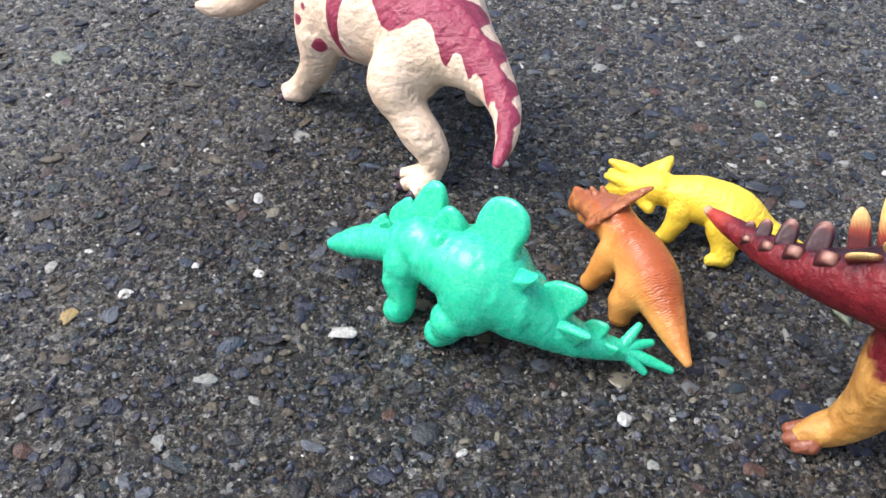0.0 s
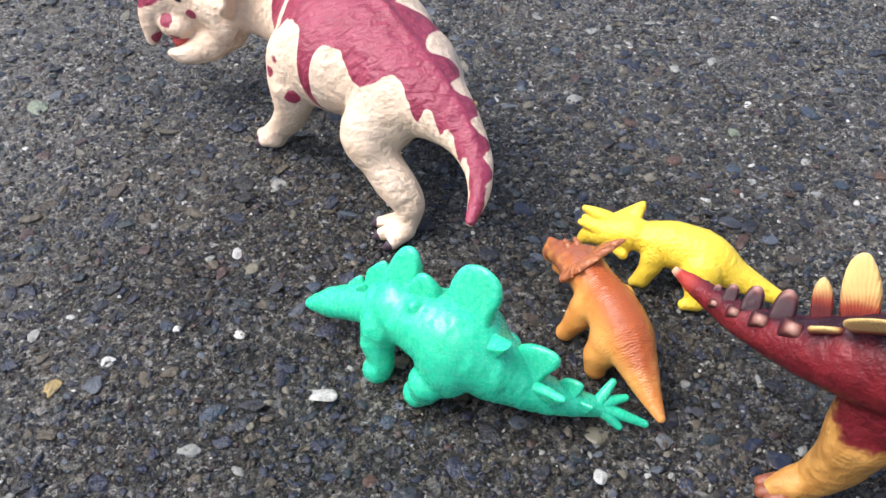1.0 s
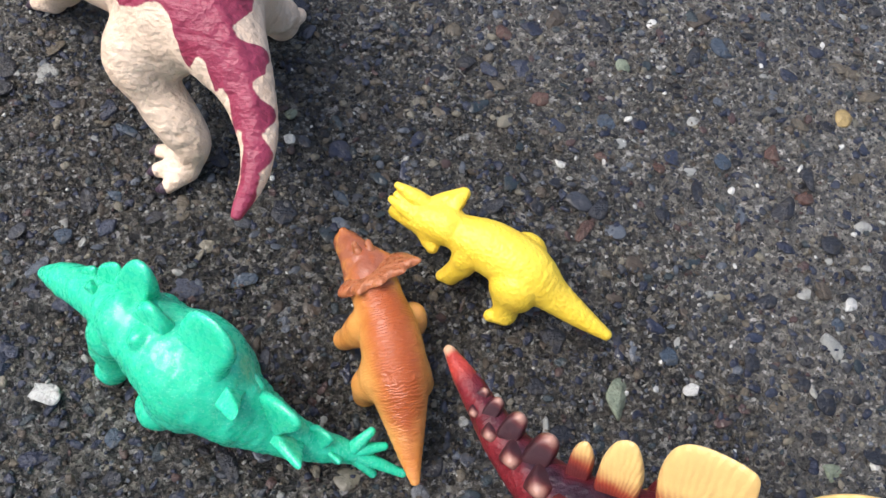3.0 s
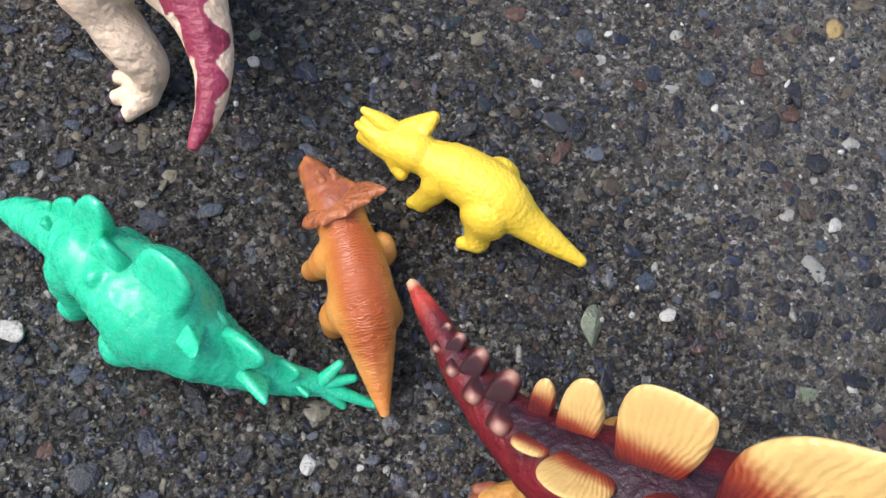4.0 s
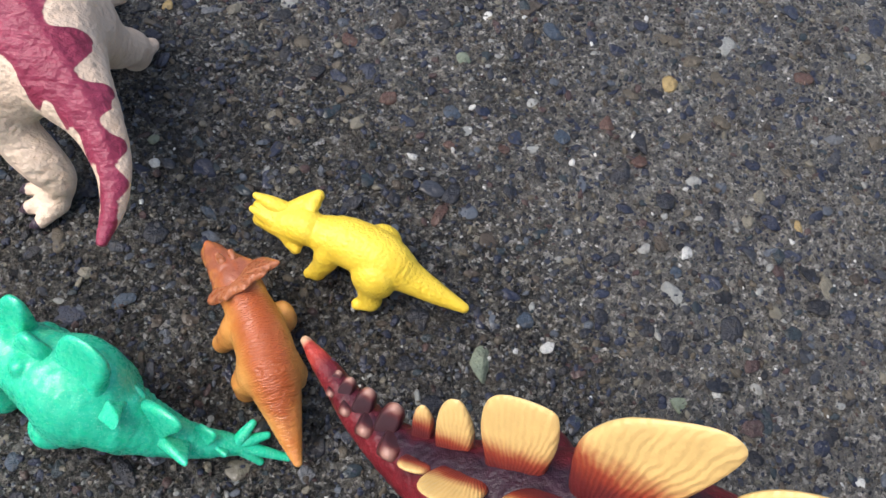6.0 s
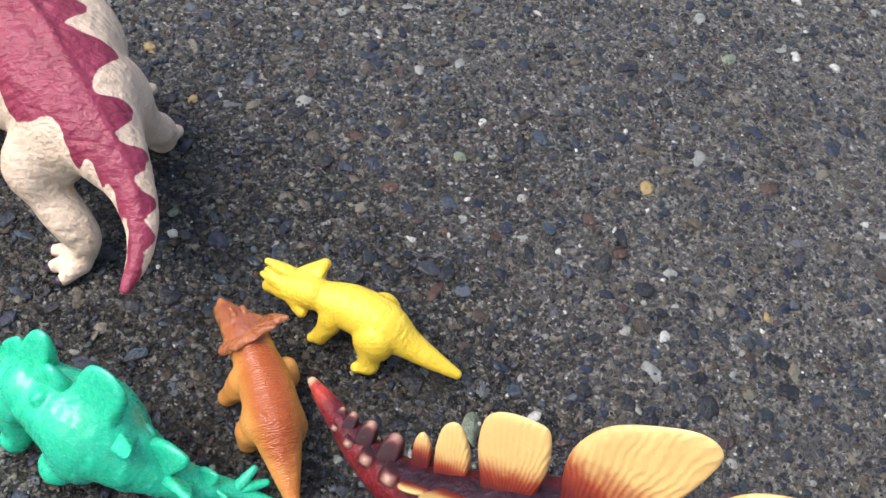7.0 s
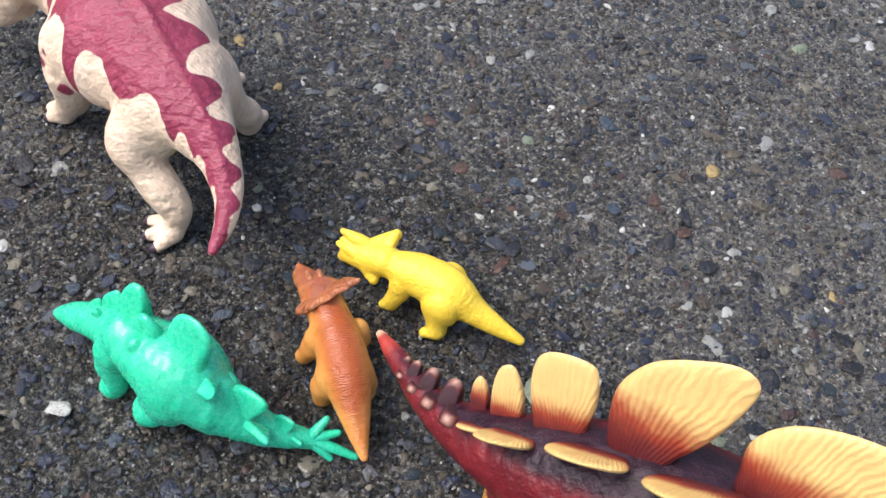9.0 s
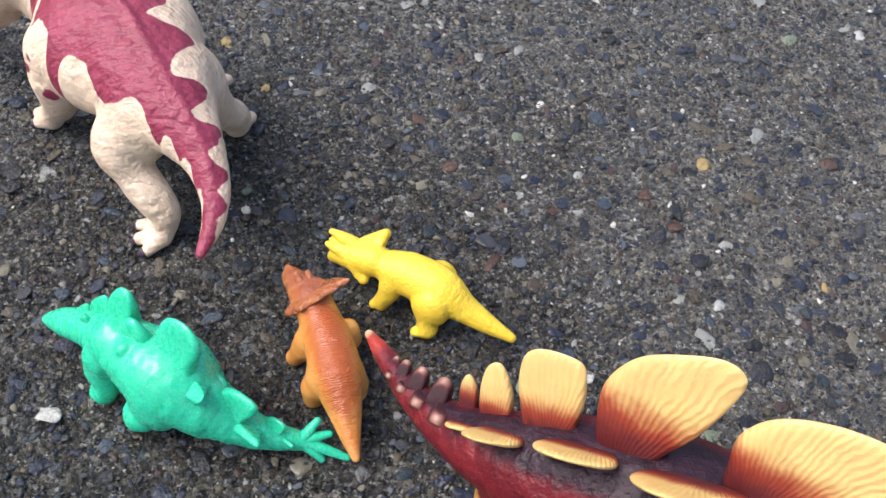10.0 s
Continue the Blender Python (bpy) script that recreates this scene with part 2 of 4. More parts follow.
def steg_material():
    """Crimson hide, dark plum along the back, ochre on legs and belly."""
    m, n, l, s = nodes_of("crimson_plum_and_ochre_paint")
    fine = noise_at(n, l, 700, 5.0)
    broad = sums(n, l, "MULTIPLY", sums(n, l, "SUBTRACT", noise_at(n, l, 110, 4.0), 0.5), 9.0)
    red = ramp(n, l, noise_at(n, l, 150, 4.0), [(0.3, (0.085, 0.007, 0.012)), (0.7, (0.185, 0.015, 0.021))])
    ochre = ramp(n, l, noise_at(n, l, 260, 5.0), [(0.3, (0.36, 0.16, 0.035)), (0.7, (0.58, 0.31, 0.09))])
    plum = ramp(n, l, noise_at(n, l, 300, 4.0), [(0.3, (0.014, 0.006, 0.012)), (0.7, (0.036, 0.014, 0.026))])
    colour = mix_colour(n, l, step(n, l, sums(n, l, "ADD", attribute(n, "ridge"), broad), -1.5, 5.5), red, plum)
    colour = mix_colour(n, l, step(n, l, sums(n, l, "ADD", attribute(n, "paint"), broad), -0.6, 1.0), colour, ochre)
    colour = mix_colour(n, l, step(n, l, attribute(n, "snout"), 0.0, 5.0), colour, (0.36, 0.04, 0.03))
    colour = mix_colour(n, l, step(n, l, attribute(n, "snout"), 7.4, 9.0), colour, (0.55, 0.33, 0.2))
    l.new(colour, s.inputs["Base Color"])
    s.inputs["Roughness"].default_value = 0.36
    s.inputs["Specular IOR Level"].default_value = 0.28
    first = bump(n, l, s, fine, 0.5, 0.0009)
    bump(n, l, s, noise_at(n, l, 240, 4.0), 0.6, 0.0018, first)
    return m


MAT_STEG = steg_material()


def plate_material(name, tip, root, low, high, grooved=1.0):
    """Painted plates: bright rim and face, sprayed darker towards the root, fan-like grooves."""
    m, n, l, s = nodes_of(name)
    fine = noise_at(n, l, 700, 4.0)
    fan = attribute(n, "fan")
    wave = n.new("ShaderNodeMath")
    wave.operation = "SINE"
    l.new(sums(n, l, "ADD", sums(n, l, "MULTIPLY", fan, 120.0), sums(n, l, "MULTIPLY", noise_at(n, l, 130, 4.0), 16.0)), wave.inputs[0])
    grooves = wave.outputs[0]
    edge = sums(n, l, "ADD", attribute(n, "up"), sums(n, l, "MULTIPLY", sums(n, l, "SUBTRACT", noise_at(n, l, 230, 4.0), 0.5), 0.22))
    edge = sums(n, l, "ADD", edge, sums(n, l, "MULTIPLY", grooves, 0.02 * grooved))
    bright = ramp(n, l, noise_at(n, l, 200, 4.0), [(0.3, [c * 0.86 for c in tip]), (0.7, tip)])
    mid = mix_colour(n, l, step(n, l, edge, low - 0.18, low + 0.1), root[1], root[0])
    colour = mix_colour(n, l, step(n, l, edge, low, high), mid, bright)
    l.new(colour, s.inputs["Base Color"])
    s.inputs["Roughness"].default_value = 0.42
    first = bump(n, l, s, grooves, 0.2 * grooved, 0.0006)
    bump(n, l, s, fine, 0.3, 0.0006, first)
    return m


MAT_PLATE = plate_material("yellow_to_crimson_plate", (0.74, 0.50, 0.19), ((0.30, 0.045, 0.022), (0.11, 0.016, 0.018)), 0.27, 0.55)
MAT_PLATE_LOW = plate_material("crimson_plate_with_yellow_tip", (0.72, 0.47, 0.18), ((0.26, 0.04, 0.022), (0.10, 0.016, 0.018)), 0.55, 0.95)
MAT_KNOB = plate_material("plum_plate_with_pale_tip", (0.45, 0.25, 0.19), ((0.10, 0.02, 0.02), (0.04, 0.012, 0.016)), 0.78, 1.08, 0.15)


# ---- building in millimetres: smooth bodies out of tapered rods and ellipsoids ----
def rods(points):
    """A smooth chain of tapered rods through (x, y, z, radius)."""
    p = np.array(points, float)
    if len(p) > 2:
        q = np.vstack([2 * p[0] - p[1], p, 2 * p[-1] - p[-2]])
        fine = []
        for i in range(1, len(q) - 2):
            for t in (0.0, 0.25, 0.5, 0.75):
                fine.append(0.5 * (2 * q[i] + (q[i + 1] - q[i - 1]) * t + (2 * q[i - 1] - 5 * q[i] + 4 * q[i + 1] - q[i + 2]) * t**2 + (3 * q[i] - q[i - 1] - 3 * q[i + 1] + q[i + 2]) * t**3))
        p = np.vstack([fine, q[-2]])
        p[:, 3] = np.maximum(p[:, 3], 0.3)
    return [("chain", p)]


def ball(centre, radii, yaw=0.0, pitch=0.0, roll=0.0):
    turn = np.array(Euler([radians(a) for a in (roll, pitch, yaw)]).to_matrix())
    return [("ball", np.array(centre, float), np.array(radii, float), turn)]


def field(pieces, cell, blend):
    """The blended distance to all pieces on a grid. Gives the grid's values and its first corner."""
    low, high = [], []
    for p in pieces:
        if p[0] == "chain":
            low.append((p[1][:, :3] - p[1][:, 3:]).min(0)), high.append((p[1][:, :3] + p[1][:, 3:]).max(0))
        else:
            low.append(p[1] - p[2].max()), high.append(p[1] + p[2].max())
    start = np.min(low, axis=0) - 3 * cell
    count = np.ceil((np.max(high, axis=0) + 3 * cell - start) / cell).astype(int) + 1
    axes = [(start[i] + cell * np.arange(count[i])).astype(np.float32) for i in range(3)]
    d = np.full(count, 50.0, np.float32)
    for p, a, b in zip(pieces, low, high):
        i0 = np.maximum(((a - blend * 1.2 - 2 * cell - start) / cell).astype(int), 0)
        i1 = np.minimum(((b + blend * 1.2 + 2 * cell - start) / cell).astype(int) + 2, count)
        part_of = tuple(slice(i0[i], i1[i]) for i in range(3))
        x, y, z = np.meshgrid(*(axes[i][part_of[i]] for i in range(3)), indexing="ij", sparse=True)
        if p[0] == "chain":
            e = None
            for c0, c1 in zip(p[1], p[1][1:]):
                way = c1[:3] - c0[:3]
                h = np.clip(((x - c0[0]) * way[0] + (y - c0[1]) * way[1] + (z - c0[2]) * way[2]) / max(way @ way, 1e-9), 0, 1)
                one = np.sqrt((x - c0[0] - h * way[0]) ** 2 + (y - c0[1] - h * way[1]) ** 2 + (z - c0[2] - h * way[2]) ** 2) - (c0[3] + (c1[3] - c0[3]) * h)
                e = one if e is None else np.minimum(e, one)
        else:
            _, c, r, turn = p
            q = [(x - c[0]) * turn[0, i] + (y - c[1]) * turn[1, i] + (z - c[2]) * turn[2, i] for i in range(3)]
            k0 = np.sqrt(sum((q[i] / r[i]) ** 2 for i in range(3)))
            k1 = np.sqrt(sum((q[i] / r[i] ** 2) ** 2 for i in range(3)))
            e = k0 * (k0 - 1) / np.maximum(k1, 1e-6)
        old = d[part_of]
        d[part_of] = np.minimum(old, e) - np.maximum(blend - np.abs(old - e), 0) ** 2 / (4 * blend)
    return d, start


def skin(d, start, cell):
    """A smooth quad skin where the grid's values pass zero."""
    inside = d < 0
    n = np.array(d.shape) - 1
    corners = [(i, j, k) for i in (0, 1) for j in (0, 1) for k in (0, 1)]
    total = sum(inside[i : n[0] + i, j : n[1] + j, k : n[2] + k].astype(np.int8) for i, j, k in corners)
    cells = np.argwhere((total > 0) & (total < 8))
    where, hits = np.zeros((len(cells), 3)), np.zeros(len(cells))
    for a in corners:
        for axis in range(3):
            if a[axis]:
                continue
            b = tuple(v + (i == axis) for i, v in enumerate(a))
            da, db = d[tuple((cells + a).T)], d[tuple((cells + b).T)]
            cut = (da < 0) != (db < 0)
            t = np.where(cut, da / np.where(cut, da - db, 1), 0)
            spot = cells + np.array(a, float)
            spot[:, axis] += t
            where += spot * cut[:, None]
            hits += cut
    where = start + cell * where / hits[:, None]
    index = np.full(n, -1, np.int64)
    index[tuple(cells.T)] = np.arange(len(cells))
    faces = []
    for axis in range(3):
        o, u = (axis + 1) % 3, (axis + 2) % 3
        first = [slice(1, -1)] * 3
        second = [slice(1, -1)] * 3
        second[axis] = slice(2, None)
        a, b = inside[tuple(first)], inside[tuple(second)]
        for flip in (False, True):
            at = np.argwhere((a & ~b) if not flip else (~a & b)) + 1
            if not len(at):
                continue
            quad = []
            for su, so in ((-1, -1), (0, -1), (0, 0), (-1, 0)):
                c = at.copy()
                c[:, o] += su
                c[:, u] += so
                quad.append(index[tuple(np.minimum(c, n - 1).T)])
            quad = np.stack(quad, 1)
            faces.append(quad[:, ::-1] if flip else quad)
    faces = np.concatenate(faces)
    return where, faces[(faces >= 0).all(1)]


def along_spine(places, spine):
    """For each place: how far along the spine it lies, its place across (to the spine's left) and its height over it."""
    s = np.array([p[:3] for p in spine], float)
    best, out = np.full(len(places), 1e9), np.zeros((len(places), 3))
    run = 0.0
    for a, b in zip(s, s[1:]):
        way = b - a
        size = np.linalg.norm(way)
        flat = way[:2] / max(np.linalg.norm(way[:2]), 1e-6)
        h = np.clip((places - a) @ way / size**2, 0, 1)
        off = places - a - h[:, None] * way
        far = np.linalg.norm(off, axis=1)
        near = far < best
        best = np.where(near, far, best)
        value = np.stack([run + h * size, off[:, 1] * flat[0] - off[:, 0] * flat[1], off[:, 2]], 1)
        out[near] = value[near]
        run += size
    return out


def mesh_of(name, verts, faces, material, values=None, smooth=True):
    me = bpy.data.meshes.new(name)
    me.from_pydata(np.asarray(verts, float).tolist(), [], np.asarray(faces).tolist() if not isinstance(faces, list) else faces)
    me.materials.append(material)
    if smooth:
        me.polygons.foreach_set("use_smooth", [True] * len(me.polygons))
    for key, value in (values or {}).items():
        me.attributes.new(key, "FLOAT", "POINT").data.foreach_set("value", np.asarray(value, np.float32))
    me.update()
    return me


def thing(name, base, label, category, group=""):
    ob = new(name)
    ob.location = [c * MM for c in base]
    ob.empty_display_size = 0.01
    return tagged(ob, label, category, group)


def part(name, me, parent, label="", base=(0, 0, 0)):
    ob = new(name, me)
    ob.parent = parent
    return tagged(ob, label)


def body_part(name, parent, base, pieces, cell, blend, material, values=None, label="", rough=None):
    """values: from the places of the skin in millimetres, the named values for the paint."""
    d, start = field(pieces, cell, blend)
    if rough:
        near = np.argwhere(np.abs(d) < 3 * cell)
        p = (start + near * cell) * (2 * np.pi / rough[1])
        waves = sum(np.sin(p @ w + k) for k, w in enumerate(np.random.default_rng(3).normal(0, 0.75, (9, 3)))) / 3
        waves += 0.5 * sum(np.sin(p @ w * 2.3 + k) for k, w in enumerate(np.random.default_rng(5).normal(0, 0.75, (9, 3)))) / 3
        d[tuple(near.T)] += rough[0] * waves
    where, faces = skin(d, start, cell)
    made = values(where) if values else None
    return part(name, mesh_of(name, (where - np.array(base, float)) * MM, faces, material, made), parent, label)


def unit(v):
    v = np.array(v, float)
    return v / np.linalg.norm(v)


def plate_mesh(name, base, outline, root, ahead, up, thick, material, cup=0.0):
    """A plate with rounded rim. outline: (along, height) from its rear foot over the top to its front foot, in millimetres;
    root: where it stands; ahead, up: its two directions; cup: how far its middle bulges."""
    ahead, up = unit(ahead), unit(up)
    up = unit(up - (up @ ahead) * ahead)
    side = np.cross(ahead, up)
    pts = np.array(outline, float)
    fine = []
    for i in range(len(pts)):
        p0, p1, p2, p3 = pts[i - 1], pts[i], pts[(i + 1) % len(pts)], pts[(i + 2) % len(pts)]
        for t in np.linspace(0, 1, 7)[:-1]:
            fine.append(0.5 * (2 * p1 + (p2 - p0) * t + (2 * p0 - 5 * p1 + 4 * p2 - p3) * t**2 + (3 * p1 - p0 - 3 * p2 + p3) * t**3))
    fine = np.array(fine)
    mid = fine.mean(0)
    rings = [(1.0, 0.0), (0.985, 0.35), (0.955, 0.6), (0.91, 0.8), (0.83, 0.95), (0.7, 1.0), (0.5, 1.0), (0.25, 1.0)]
    verts, faces, ups, fans = [], [], [], []
    m = len(fine)
    top = pts[:, 1].max()
    for sign in (1, -1):
        first = len(verts)
        for shrink, lift in rings:
            for q in fine:
                w = mid + (q - mid) * shrink
                bulge = cup * (1 - shrink**2)
                taper = 0.55 + 1.0 * (1 - np.clip(w[1] / top, 0, 1))
                verts.append(root + w[0] * ahead + w[1] * up + side * (sign * thick * 0.5 * lift * taper + bulge))
                ups.append(w[1] / top)
                fans.append(math.atan2(w[0] * 0.9, w[1] + top * 0.35))
        verts.append(root + mid[0] * ahead + mid[1] * up + side * (sign * thick * 0.6 + cup))
        ups.append(mid[1] / top)
        fans.append(math.atan2(mid[0], mid[1] + top * 0.35))
        for r in range(len(rings) - 1):
            for i in range(m):
                q = [first + r * m + i, first + r * m + (i + 1) % m, first + (r + 1) * m + (i + 1) % m, first + (r + 1) * m + i]
                faces.append(q if sign < 0 else q[::-1])
        for i in range(m):
            q = [first + (len(rings) - 1) * m + i, first + (len(rings) - 1) * m + (i + 1) % m, len(verts) - 1]
            faces.append(q if sign < 0 else q[::-1])
    return mesh_of(name, (np.array(verts) - np.array(base, float)) * MM, faces, material, {"up": ups, "fan": fans})


def spike(name, base, points, material, parent, label="", cell=0.25):
    """A horn, claw or tail spike along (x, y, z, radius)."""
    return body_part(name, parent, base, rods(points), cell, 0.4, material, None, label)


def leaf(width, height, lean=0.0, shoulder=0.6):
    """The outline of a pointed plate."""
    return [(-0.34 * width, -0.12 * height), (-0.5 * width + lean * 0.2, 0.32 * height), (-0.42 * width + lean * 0.6, shoulder * height + 0.08 * height), (lean, height), (0.44 * width + lean * 0.5, shoulder * height), (0.5 * width, 0.3 * height), (0.34 * width, -0.12 * height)]


# ==== large cream and crimson horned dinosaur ====
def horned_large():
    base = (62, 350, 0)
    toy = thing("toy_dinosaur", base, "large cream toy horned dinosaur with crimson back on wet concrete", "toy dinosaur", "toy dinosaurs")
    spine = [(-20, 397, 33, 9), (0, 396, 39, 11), (15, 395, 42, 12.5), (28, 391, 43, 14), (39, 384.5, 42.5, 17.5), (50.2, 373, 42, 19.5), (62.3, 358.5, 41.5, 20), (73.6, 344.6, 41, 16), (82.6, 333.4, 40.6, 10.6), (90.6, 323.4, 38.6, 6.7), (95.4, 312.8, 35.2, 4.4), (96.2, 304, 31.8, 3.1), (94, 295.6, 28.4, 1.4)]
    pieces = rods(spine[3:])
    pieces += ball((55.6, 366.6, 39.8), (28, 25.6, 21), 130) + ball((73.6, 347.4, 39.5), (14, 17.2, 17.2), 130)
    # hind leg on the outside of the body, and its foot
    pieces += ball((67, 338, 36), (13, 9, 14), 130, 10) + rods([(66, 337, 36, 9.0), (62.5, 333, 29, 8.6), (66.5, 329, 22, 6.4), (71, 325.5, 16.5, 6.2), (74.8, 323, 12, 5.2), (75.6, 321.6, 8, 4.3), (74, 321, 4.2, 4.0)]) + ball((72.5, 323, 15), (4.2, 4.2, 3.6)) + ball((60, 331.5, 28.5), (4.5, 4.5, 6)) + rods([(73.5, 320.5, 3.6, 3.0), (67.4, 317.8, 2.4, 2.1)]) + rods([(72.5, 323.4, 3.4, 2.8), (66.2, 323.4, 2.2, 1.9)]) + rods([(74.5, 318, 3.4, 2.8), (70.6, 313.4, 2.2, 1.9)])
    # other hind leg
    pieces += ball((80, 357, 34), (12, 10, 14), 130) + rods([(82, 358, 28, 8.5), (85, 362, 18, 6.6), (88.5, 368, 10, 5.4), (88.5, 369.5, 4.8, 4.8)]) + rods([(88.5, 370, 4, 4), (92.5, 375, 2.6, 2.3)]) + rods([(87, 371, 3.8, 3.6), (88.5, 376.6, 2.5, 2.2)])
    # fore legs
    pieces += ball((36, 358, 34), (10, 7, 15), 140) + rods([(36, 357, 30, 7.4), (34.5, 358.5, 19, 6.0), (30, 363, 10, 4.8), (26.5, 365, 4.6, 4.2)]) + rods([(26, 365, 3.8, 3.6), (21.2, 367, 2.5, 2.2)]) + rods([(26, 363.4, 3.6, 3.2), (22, 362.8, 2.4, 2.0)]) + rods([(27, 367, 3.6, 3.2), (23.6, 371, 2.4, 2.0)])
    pieces += rods([(62, 383, 32, 8), (67, 386, 18, 6), (72, 389, 8, 4.8), (74, 390, 4, 4.2)]) + rods([(74, 390, 3.4, 3.4), (81, 392.8, 2.4, 2.2)])
    # neck and head: a deep parrot-like beak with an open mouth
    pieces += rods([(34, 387, 42, 15), (20, 393, 41, 12.5), (8, 393.5, 38.5, 11)])
    pieces += ball((-1, 396.5, 39), (14, 10.5, 12), 160) + rods([(-4, 396.5, 42.5, 8.6), (-14, 397.5, 38.5, 7.8), (-19.5, 396.5, 31.5, 5.4), (-21, 394.5, 22.5, 2.6)])
    pieces += rods([(8, 391, 29, 7), (0, 389, 23.5, 5.6), (-7.5, 386.5, 21.5, 3.4), (-12, 385.4, 22.5, 1.6)]) + ball((-10, 391.5, 30.5), (7, 5.5, 5), 165) + ball((7.5, 385.5, 33), (5.5, 3, 5.5), 155)
    # brow over the eye
    pieces += ball((-4, 389.4, 44.8), (4.4, 2.6, 2.6), 160) + ball((-5, 405.5, 45), (4.4, 2.6, 2.6), 160)
    # the ridge along the back
    pieces += rods([(34, 387, 57.0, 1.2), (50.2, 373, 61.2, 1.3), (62.3, 358.5, 61.6, 1.3), (73.6, 344.6, 57.2, 1.2), (82.6, 333.4, 51.4, 1.0), (90.6, 323.4, 45.5, 0.8), (95.4, 312.8, 39.8, 0.5)])


    def paint(p):
        s, across, height = along_spine(p, spine).T
        # the body's left is the side with 'across' below zero, since the spine runs from head to tail
        left = across < 0
        girth = np.degrees(np.arctan2(np.abs(across), height))
        a, b = SADDLE_NEAR, SADDLE_FAR
        size = np.hypot(across, height)
        s = np.where(left, s - 0.07 * (girth - 50), s)
        steps = np.arange(0, 200, 0.25)
        soften = np.exp(-0.5 * (np.arange(-16, 17) / 2.4) ** 2)
        curves = [np.convolve(np.pad(np.interp(steps, c[:, 0], c[:, 1]), 16, mode="edge"), soften / soften.sum(), "valid") for c in (a, b)]
        reach = np.where(left, np.interp(s, steps, curves[0]), np.interp(s, steps, curves[1]))
        value = np.radians(reach - girth) * np.maximum(size, 3)
        # thin cream tongues in front of the shoulder
        for at, width, low in CREAM_TONGUES:
            tongue = np.maximum(np.abs(s - at - (girth - low) * 0.04) - width * np.clip((girth - low) / 22 + 0.25, 0, 1), (low - girth) * 0.3)
            value = np.where(left, np.minimum(value, tongue), value)
        for (x, y, z, r) in CRIMSON_SPOTS:
            value = np.maximum(value, r - np.linalg.norm(p - (x, y, z), axis=1))
        return {"paint": value}

    body_part("body", toy, base, pieces, 0.75, 1.9, MAT_CREAM_RED, paint, rough=(0.10, 16.0))

    # the neck frill, a bent shield with knobs on its rim
    frill = plate_mesh("frill", base, [(-17, -2), (-21, 3), (-19.4, 7), (-22, 12), (-19, 15.5), (-19.4, 20.5), (-14.6, 22), (-13, 27), (-8.4, 26.6), (-5, 30.5), (-1, 28.4), (4, 30.8), (7.4, 27), (12, 28), (14.4, 23), (19, 21.5), (18.6, 16.5), (21.6, 12.5), (19.4, 7.5), (20.6, 3), (17, -2), (8, -7), (-8, -7)], np.array((18.5, 395, 42.0)), (0.42, 0.9, 0.02), (0.28, -0.04, 0.95), 3.2, MAT_CREAM_RED, cup=-3.0)
    places = np.empty(len(frill.vertices) * 3)
    frill.vertices.foreach_get("co", places)
    places = places.reshape(-1, 3) / MM + base
    value = np.full(len(places), -5.0)
    for x, y, z, r in ((33.5, 413.5, 58, 2.4), (15.5, 379.5, 52, 2.6), (19.5, 383.5, 60, 2.5), (25.5, 394.5, 54, 6.0), (23.5, 389.5, 65, 2.3)):
        value = np.maximum(value, r - np.linalg.norm(places - (x, y, z), axis=1))
    frill.attributes.new("paint", "FLOAT", "POINT").data.foreach_set("value", value.astype(np.float32))
    part("frill", frill, toy, "cream neck frill with crimson spots")
    for tip in HORNS:
        spike("horn", base, [(*tip[0], 2.4), (*np.add(tip[0], tip[1]) / 2, 1.7), (*tip[1], 0.6)], MAT_CREAM, toy, "cream frill horn")
    for x, y in ((20.2, 367.3), (21, 362.6), (66.2, 317.4), (65.2, 323.4), (69.6, 312.8)):
        spike("claw", base, [(x, y, 2.0, 1.7), (x - 1.4, y - 0.2, 1.2, 0.8)], MAT_CLAW, toy, "dark painted claw")
    spike("tongue", base, [(-1, 391.5, 27, 3.4), (-10, 390.5, 25, 2.6)], MAT_PINK, toy, "pink mouth")
    for eye in ((-6.5, 388.2, 42.4), (-8, 405.6, 42.6)):
        spike("eye", base, [(*eye, 1.6), (eye[0] - 0.3, eye[1], eye[2], 1.5)], MAT_CLAW, toy, "small dark eye")
    return toy


HORNS = (((5, 402, 47), (6.5, 400.3, 66)), ((3, 398, 47), (3.1, 396.4, 60)))
NECK_NEAR = ((148.2, 258.6, 41.6, 2.2, 2.6), (149.4, 255.2, 42.6, 2.8, 3.2), (152.8, 251.2, 44.0, 3.8, 4.2), (157.0, 246.8, 46.4, 4.8, 5.2), (162.0, 242.0, 49.0, 5.6, 6.2))
NECK_FAR = ((149.6, 261.7, 42.5, 2.0, 2.4), (151.2, 259.6, 43.5, 2.6, 3.0), (153.5, 256.9, 45.5, 3.2, 3.8), (157.1, 253.0, 47.2, 4.4, 5.2), (162.2, 248.4, 49.6, 5.2, 6.2))
